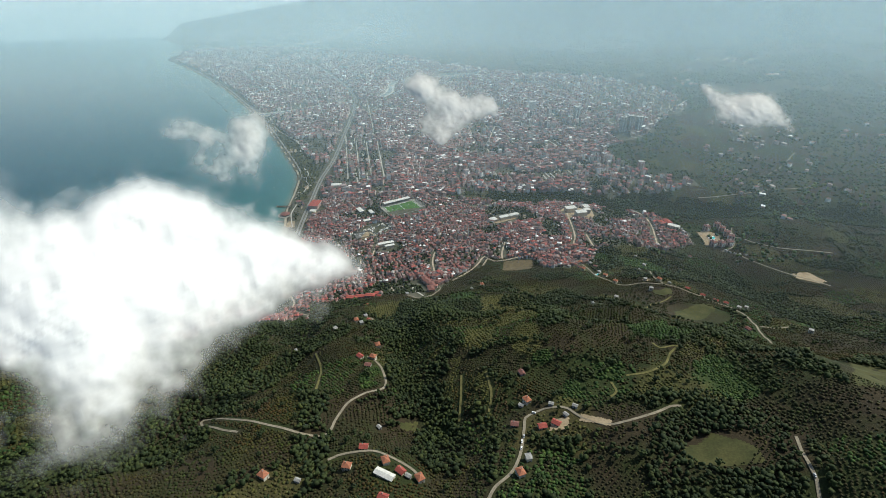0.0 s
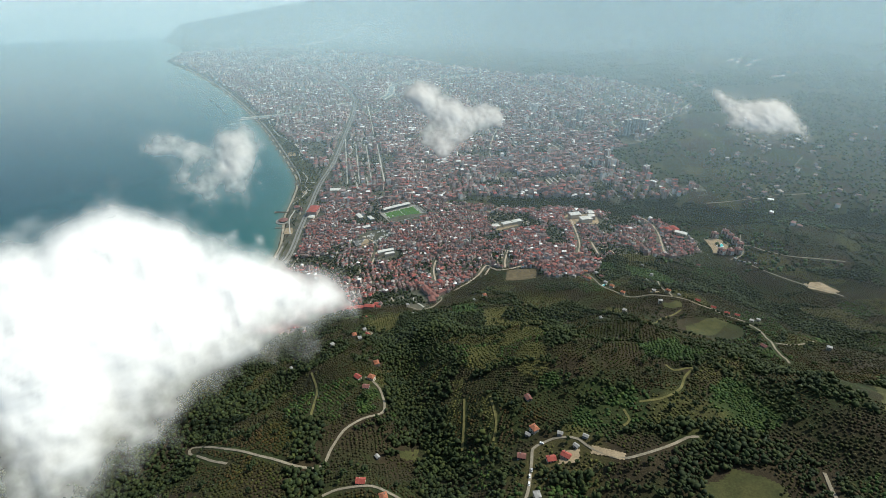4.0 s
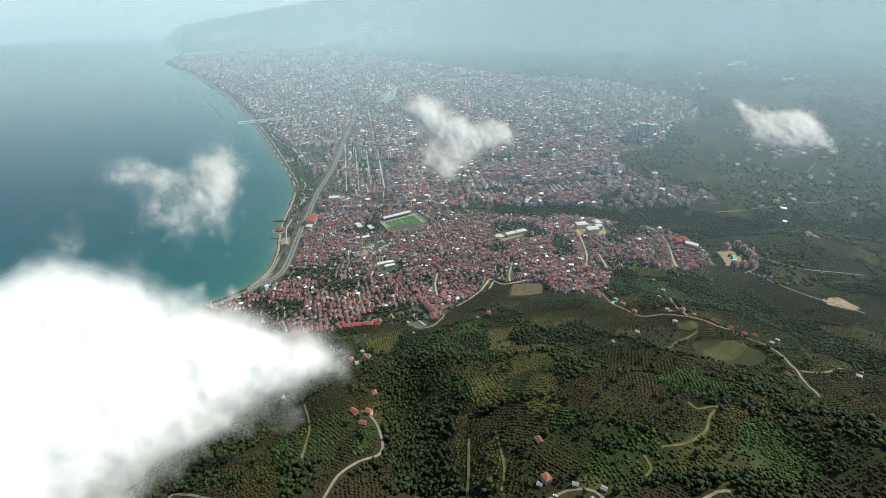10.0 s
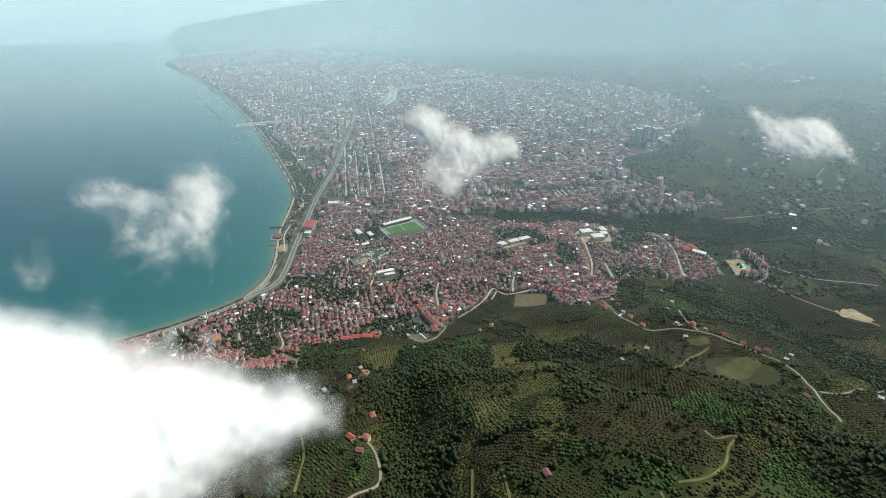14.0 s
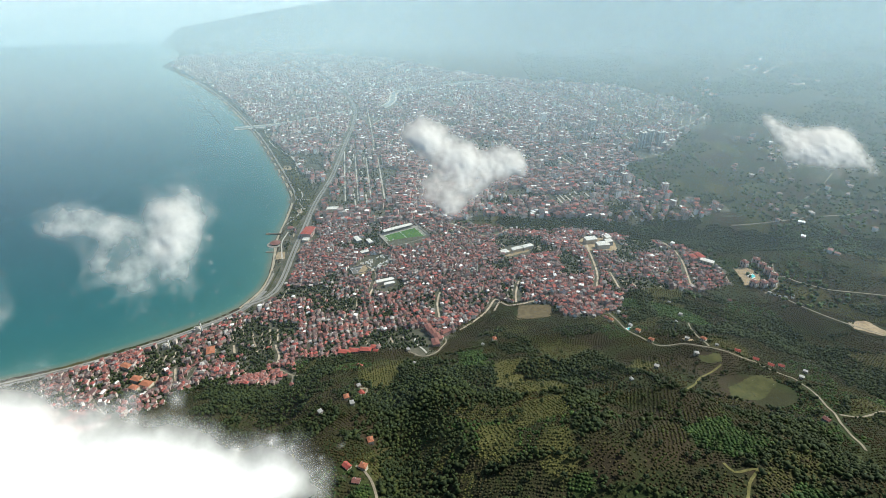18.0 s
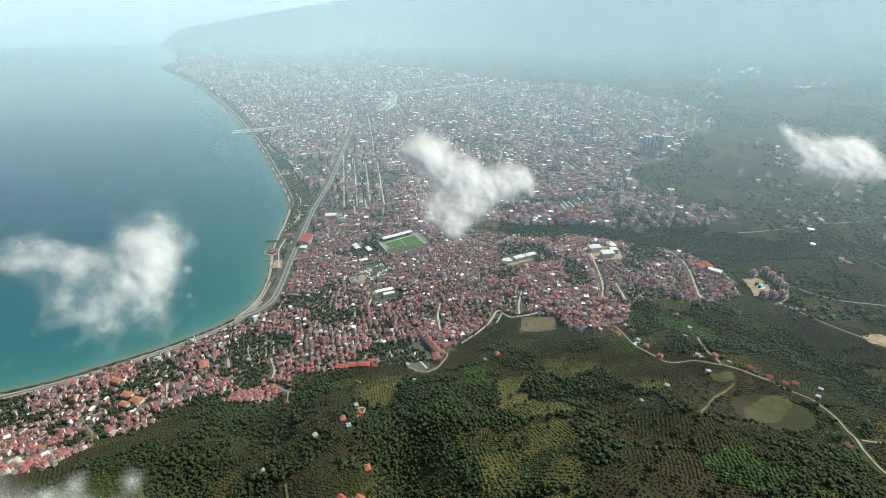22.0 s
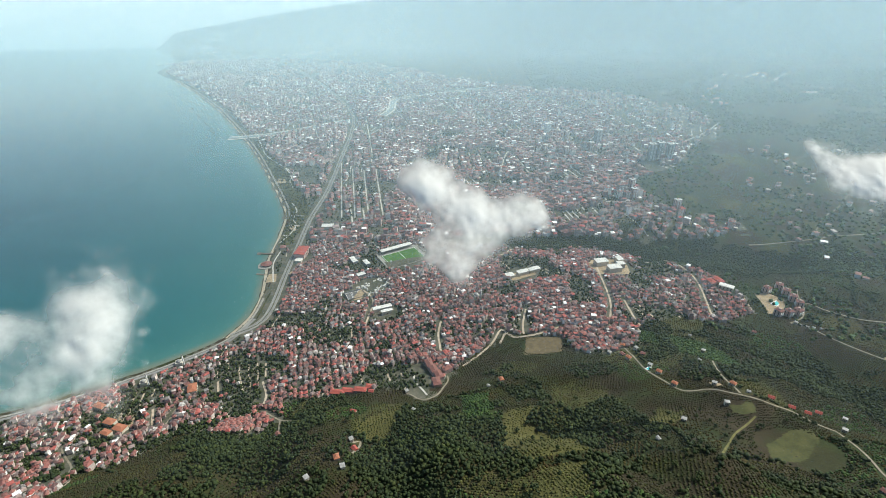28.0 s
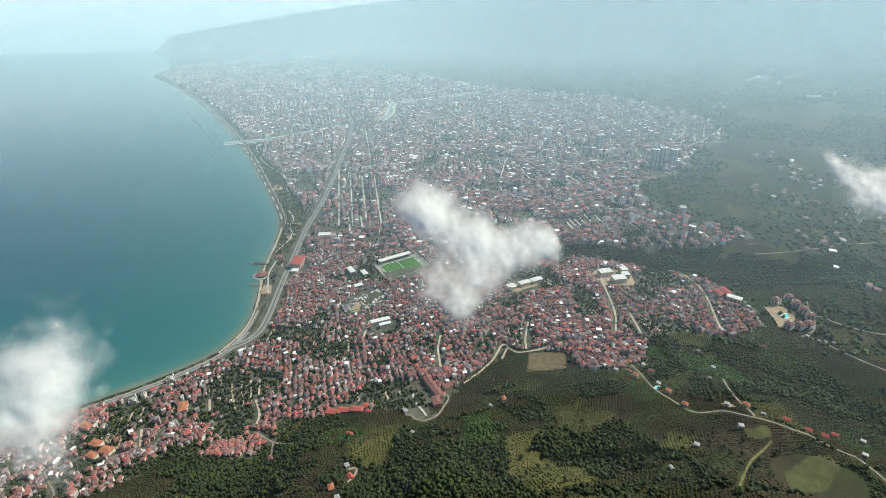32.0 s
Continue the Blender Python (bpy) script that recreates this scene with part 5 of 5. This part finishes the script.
dry |= ~fresh & (draw > .5) & (draw < .66) & (rng.random(len(x)) < .6)
fresh |= ~dry & (draw > .84) & (rng.random(len(x)) < .45)
w = np.where(fresh, w * 1.35, w)
for name, pick, mat, label in (("orchard_bushes", ~(fresh | dry), BUSH, "dull olive hazel bushes in rows on brown soil"), ("lush_scrub", fresh, LUSH_BUSH, "fresh bright green scrub on the slope"), ("dry_orchard", dry & ~fresh, STRAW_BUSH, "yellowish hazel bushes in sunlit rows")):
    tagged(new(name, clumps(name, x[pick], y[pick], ground(x[pick], y[pick]) + w[pick] * .45, w[pick], w[pick] * .8, mat, rng, .32)), label, "bushes", kind="stuff")

# woods in the gullies and hedges: each tree a heap of clumps
gu, gv = [q.ravel() for q in np.meshgrid(np.arange(-800, 1350, 4.6), np.arange(180, 1760, 4.6))]
x, y = gu + rng.normal(0, 1.6, len(gu)), gv + rng.normal(0, 1.6, len(gu))
keep = (y > 220 + .15 * np.abs(x)) & ~inside(x, y, TOWN_NEAR) & ~inside(x, y, TOWN_FAR) & (shore_distance(x, y) > 30) & (np.abs(x) < 260 + .95 * (y - 150))
x, y = x[keep], y[keep]
keep = (wooded(x, y) >= 1) & open_ground(x, y)
x, y = x[keep], y[keep]
size = rng.uniform(1.5, 3.3, len(x)) * (.75 + .55 * grain(x, y, 40, 71))
xs_, ys_, zs_, ws_ = [], [], [], []
for k in range(2):
    a, r = rng.uniform(0, 2 * math.pi, len(x)), (.25, .7)[k] * size
    xs_.append(x + r * np.cos(a)), ys_.append(y + r * np.sin(a))
    zs_.append(ground(x, y) + size * rng.uniform(.9, 1.6, len(x)) * (1.1, .85)[k]), ws_.append(size * (.82, .66)[k])
xx, yy, zz, ww = (np.concatenate(q) for q in (xs_, ys_, zs_, ws_))
tagged(new("woodland", clumps("woodland", xx, yy, zz, ww, ww * .95, LEAF, rng, .36)), "dense dark green woodland in the gullies", "woodland", kind="stuff")

# trees and gardens between the town's houses, and along the seafront
n = 82000
x, y = rng.uniform(-950, 720, n), 800 + 1900 * rng.random(n) ** 1.35
gap = grain(x, y, 75, 23)
green = .07 * (1 - smooth(1000, 1300, y))
ok = (inside(x, y, TOWN_NEAR) | inside(x, y, TOWN_FAR)) & clear_ground(x, y) & (shore_distance(x, y) > 30) & ((rng.random(n) < np.where(y < 1350, .36, .20) + .80 * (1 - smooth(.18 + green, .42 + green, gap))) | in_grove(x, y))
sea_front = inside(x, y, PARK) & (shore_distance(x, y) > 18) & (line_distance(x, y, HIGHWAY) > 17) & (rng.random(n) < .6)
ok |= sea_front
x, y = x[ok], y[ok]
w = rng.uniform(1.3, 3.1, len(x))
tagged(new("garden_trees", clumps("garden_trees", x, y, ground(x, y) + w * 1.3, w, w * 1.1, LEAF, rng, .26)), "dark garden trees between the houses", "trees", kind="stuff")

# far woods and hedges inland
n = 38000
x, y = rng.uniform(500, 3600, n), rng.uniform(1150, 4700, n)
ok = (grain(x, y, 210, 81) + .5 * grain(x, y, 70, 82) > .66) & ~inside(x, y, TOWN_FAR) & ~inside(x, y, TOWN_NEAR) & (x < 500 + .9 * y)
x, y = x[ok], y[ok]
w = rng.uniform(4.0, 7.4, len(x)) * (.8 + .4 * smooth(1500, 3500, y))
tagged(new("far_woods", clumps("far_woods", x, y, ground(x, y) + w * .4, w, w * .9, HAZED_LEAF, rng, .3)), "dark woods on the hazy far hills", "woodland", kind="stuff")
BARK = mottled("bark", (0.07, 0.055, 0.04), (0.13, 0.10, 0.075), 0.8, 0.15)
LEAF_ONE = assorted("tree_leaves", [(0.0, (0.016, 0.026, 0.0075)), (0.3, (0.021, 0.033, 0.009)), (0.6, (0.027, 0.040, 0.0105)), (0.85, (0.038, 0.050, 0.013))], 0.8, True, 1.2, 0.7)


def tree(high, wide, seed, label):
    """A broad-leaved tree: tapered trunk with limbs, and a crown of many ragged leaf clumps with gaps."""
    r = np.random.default_rng(seed)
    t = thing("tree", 0, 0, 0, 0, label, "tree", "single trees")
    bm = drum(bmesh.new(), 0, 0, -1, .28, .16, high * .55 + 1, 8)
    for k in range(4):
        a = k * 1.57 + r.uniform(-.4, .4)
        limb = drum(bmesh.new(), 0, 0, 0, .12, .04, wide * .75, 6)
        bmesh.ops.transform(limb, matrix=pose(0, 0, high * (.3 + .05 * k), 0, 48, math.degrees(a)), verts=limb.verts)
        me = bpy.data.meshes.new("limb")
        limb.to_mesh(me)
        limb.free()
        bm.from_mesh(me)
        bpy.data.meshes.remove(me)
    part("trunk", bm, BARK, t)
    n = 26
    way = r.normal(size=(n, 3))
    way /= np.linalg.norm(way, axis=1)[:, None]
    far = r.random(n) ** .5
    cx, cy, cz = way[:, 0] * far * wide * .8, way[:, 1] * far * wide * .8, high * .66 + way[:, 2] * far * high * .28
    part("crown", None, None, t, mesh=clumps("crown", cx, cy, cz, r.uniform(.2, .38, n) * wide, r.uniform(.18, .3, n) * wide, LEAF_ONE, r, .3))
    return t


kinds = [tree(8, 3.6, 1, "rounded dark green broadleaf tree on the slope"), tree(11, 4.2, 2, "tall dark green broadleaf tree on the slope"), tree(6, 3.0, 3, "small bushy tree at an orchard's edge"), tree(9, 3.0, 4, "slender dark tree at an orchard's edge")]
n = 1500
x, y = rng.uniform(-300, 520, n), rng.uniform(290, 900, n)
ok = (wooded(x, y) < 1) & open_ground(x, y) & (np.abs(x) < 60 + .8 * y)
x, y = x[ok][:250], y[ok][:250]
for k, (a, b) in enumerate(zip(x, y)):
    m = pose(a, b, level(a, b), 0, 0, rng.uniform(0, 382))
    if k < 4:
        kinds[k].matrix_world = m
    else:
        copy_thing(kinds[int(rng.integers(4))], m)

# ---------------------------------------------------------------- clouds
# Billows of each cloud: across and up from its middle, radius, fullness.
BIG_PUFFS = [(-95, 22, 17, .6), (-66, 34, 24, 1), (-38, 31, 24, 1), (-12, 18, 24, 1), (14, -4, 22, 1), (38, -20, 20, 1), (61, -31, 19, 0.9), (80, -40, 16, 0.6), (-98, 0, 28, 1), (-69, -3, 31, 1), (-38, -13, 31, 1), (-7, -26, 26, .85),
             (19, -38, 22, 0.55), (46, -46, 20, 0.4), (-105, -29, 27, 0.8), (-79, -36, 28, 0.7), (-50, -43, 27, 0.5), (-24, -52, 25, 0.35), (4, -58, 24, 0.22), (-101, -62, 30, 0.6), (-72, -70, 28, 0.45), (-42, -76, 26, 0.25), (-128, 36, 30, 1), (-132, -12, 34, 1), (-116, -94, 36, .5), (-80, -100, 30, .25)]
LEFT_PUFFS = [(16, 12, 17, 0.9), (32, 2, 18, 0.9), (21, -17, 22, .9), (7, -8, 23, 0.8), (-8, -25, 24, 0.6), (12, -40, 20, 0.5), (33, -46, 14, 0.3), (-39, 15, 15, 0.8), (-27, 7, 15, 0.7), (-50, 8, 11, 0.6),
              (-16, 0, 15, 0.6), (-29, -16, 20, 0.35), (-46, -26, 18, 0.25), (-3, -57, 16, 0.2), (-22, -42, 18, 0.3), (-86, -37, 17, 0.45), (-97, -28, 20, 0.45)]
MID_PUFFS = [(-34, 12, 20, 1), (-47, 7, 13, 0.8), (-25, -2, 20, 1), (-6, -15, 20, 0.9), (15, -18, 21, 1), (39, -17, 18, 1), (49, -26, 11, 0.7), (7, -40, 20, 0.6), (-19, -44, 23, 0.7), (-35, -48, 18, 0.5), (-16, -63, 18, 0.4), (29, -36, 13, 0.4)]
RIGHT_PUFFS = [(-38, 13, 26, 0.8), (-18, -11, 31, 0.9), (10, -5, 33, 1), (39, 1, 34, 1), (54, -18, 32, 0.9), (12, -38, 32, 0.6), (65, -41, 22, 0.5), (-30, -39, 23, 0.4), (-51, 27, 15, 0.6), (82, -49, 17, 0.4)]


def cloud_matter(name, through_part, size, torn, most):
    """Droplets: full where the body is thick, torn into wisps where it thins out."""
    def alpha_of(n, l):
        full = n.new("ShaderNodeAttribute")
        full.attribute_name = "dense"
        wisp = noise_of(n, l, 1 / size, 5, 0.52)
        a = sums(n, l, "MULTIPLY_ADD", sums(n, l, "SUBTRACT", wisp, 0.5), torn)
        l.new(full.outputs["Fac"], a.node.inputs[2])
        rise = n.new("ShaderNodeMapRange")
        rise.interpolation_type = "SMOOTHSTEP"
        for key, v in ((1, 0.0), (2, 1.25), (3, 0.0), (4, most)):
            rise.inputs[key].default_value = v
        l.new(a, rise.inputs[0])
        return rise.outputs[0]
    m = soft_matter(name, (0.98, 0.98, 0.98), through_part, alpha_of)
    # Normals bent towards up and sun imitate light scattering evenly through the droplets.
    way = m.node_tree.nodes.new("ShaderNodeAttribute")
    way.attribute_name = "bent_normal"
    m.cycles.use_bump_map_correction = False
    for q in m.node_tree.nodes:
        if q.type in ("BSDF_DIFFUSE", "BSDF_TRANSLUCENT"):
            m.node_tree.links.new(way.outputs["Vector"], q.inputs["Normal"])
    return m


def cloud(at, face, puffs, seed, label, mat, core, tufts, layers, edge=0.34, ragged=.35):
    """A billowing body: bulging sheets of droplets front to back, with loose tufts round them."""
    rng = np.random.default_rng(seed)
    p = np.array(puffs, float)
    r = p[:, 2].mean()
    n = np.array(face, float) / np.linalg.norm(face)
    right = np.cross((0, 0, 1), n)
    right /= np.linalg.norm(right)
    up = np.cross(n, right)
    lo, hi = (p[:, :2] - 2.1 * p[:, 2:3]).min(0), (p[:, :2] + 2.1 * p[:, 2:3]).max(0)
    gu, gv = np.meshgrid(np.arange(lo[0], hi[0], r / 11), np.arange(lo[1], hi[1], r / 11))

    def fullness(u, v):
        near = np.stack([q[3] * np.exp(-1.2 * ((u - q[0]) ** 2 + (v - q[1]) ** 2) / q[2] ** 2) for q in p])
        return near.sum(0)
    total = fullness(gu, gv)
    k = np.arange(gu.size).reshape(gu.shape)
    quads = np.stack([k[:-1, :-1], k[:-1, 1:], k[1:, 1:], k[1:, :-1]], -1)[(total > .05)[:-1, :-1]]
    used_, back = np.unique(quads, return_inverse=True)
    tri = back.reshape(quads.shape)
    tri = np.concatenate([tri[:, :3], tri[:, [0, 2, 3]]])
    sun_side = np.array(sun_from)
    vs, fs, dense, normals, count = [], [], [], [], 0
    for j, (depth, gain) in enumerate(layers):
        lump = grain(gu + 400 * j, gv, r * .9, seed + j) * .55 + grain(gu + 400 * j, gv, r * .4, seed + 7) * .3 + grain(gu, gv, r * .18, seed + j) * .15 - .5
        bulge = r * depth * np.sqrt(np.minimum(total, 2.0)) + r * .16 * lump
        flat = (np.array(at) + gu[..., None] * right + gv[..., None] * up + bulge[..., None] * n).reshape(-1, 3)
        du, dv = np.gradient(total, r / 11, axis=1), np.gradient(total, r / 11, axis=0)
        out = .55 * n + .6 * np.array((0, 0, 1)) + .35 * sun_side - r * .55 * (du[..., None] * right + dv[..., None] * up) - 5.0 * (np.gradient(lump, axis=1)[..., None] * right + np.gradient(lump, axis=0)[..., None] * up)
        d = gain * core * (total - edge) + ragged * lump * np.clip(1.9 - total, 0, 1)
        vs.append(flat[used_]), fs.append(tri + count), dense.append(d.ravel()[used_]), normals.append(out.reshape(-1, 3)[used_])
        count += len(used_)
    # loose tufts in and round the body
    which = np.repeat(np.arange(len(p)), tufts)
    m = len(which)
    way = rng.normal(size=(m, 3))
    way /= np.linalg.norm(way, axis=1)[:, None]
    mid = p[which, :2] + way[:, :2] * (p[which, 2] * rng.uniform(.3, 1.25, m))[:, None]
    deep = way[:, 2] * p[which, 2] * .8
    hub = np.array(at) + mid[:, :1] * right + mid[:, 1:] * up + deep[:, None] * n
    size = p[which, 2] * rng.uniform(.3, .62, m)
    c = rng.normal(size=(m, 3)) * .3 + n
    c /= np.linalg.norm(c, axis=1)[:, None]
    a = np.cross(c, rng.normal(size=(m, 3)))
    a /= np.linalg.norm(a, axis=1)[:, None]
    b = np.cross(c, a)
    rings = [hub + c * (size * .2)[:, None]]
    for s in (.5, 1.0):
        for i in range(10):
            w = i * math.pi / 5
            rings.append(hub + (a * math.cos(w) + b * math.sin(w)) * (size * s * rng.uniform(.85, 1.15, m))[:, None] + c * (size * .2 * (1 - s))[:, None])
    w = np.stack(rings, 1)
    heart = np.where(fullness(mid[:, 0], mid[:, 1]) < 1.3, .34, .05) * p[which, 3] ** .5
    fall = np.array([1.0] + [.55] * 10 + [0.0] * 10)
    base = np.arange(m)[:, None] * 21 + count
    for i in range(10):
        i2 = (i + 1) % 10
        fs += [np.concatenate([base, base + 1 + i, base + 1 + i2], 1), np.concatenate([base + 1 + i, base + 11 + i, base + 11 + i2], 1), np.concatenate([base + 1 + i, base + 11 + i2, base + 1 + i2], 1)]
    vs.append(w.reshape(-1, 3))
    dense.append((fall * (heart[:, None] + .45) - .45).ravel())
    normals.append(np.repeat(.55 * n + .6 * np.array((0, 0, 1)) + .35 * sun_side + .25 * way[:, :1] * right + .25 * way[:, 1:2] * up, 21, axis=0))
    v, nn = np.concatenate(vs), np.concatenate(normals)
    nn /= np.linalg.norm(nn, axis=1)[:, None]
    me = mesh_of("cloud", v, np.concatenate(fs), [mat], flat=False, values={"dense": np.concatenate(dense)})
    me.attributes.new("bent_normal", "FLOAT_VECTOR", "POINT").data.foreach_set("vector", nn.astype(np.float32).ravel())
    return tagged(new("cloud", me), label, "cloud", "clouds over the bay", "stuff")


THICK_CLOUD = cloud_matter("dense_cloud_droplets", 0.25, 24, 0.8, 0.995)
THIN_CLOUD = cloud_matter("thin_cloud_droplets", 0.55, 17, 1.0, 0.92)
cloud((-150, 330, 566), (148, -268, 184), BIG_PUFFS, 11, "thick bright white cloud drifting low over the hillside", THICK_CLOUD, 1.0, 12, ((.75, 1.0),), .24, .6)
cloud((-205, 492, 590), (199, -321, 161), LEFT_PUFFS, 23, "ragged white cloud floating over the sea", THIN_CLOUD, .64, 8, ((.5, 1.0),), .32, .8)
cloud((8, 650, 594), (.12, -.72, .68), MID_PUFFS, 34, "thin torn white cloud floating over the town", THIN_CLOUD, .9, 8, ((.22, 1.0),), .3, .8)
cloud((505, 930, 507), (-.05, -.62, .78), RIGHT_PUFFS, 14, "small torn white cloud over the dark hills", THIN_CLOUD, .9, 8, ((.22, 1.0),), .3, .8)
scene.cycles.transparent_max_bounces = 40
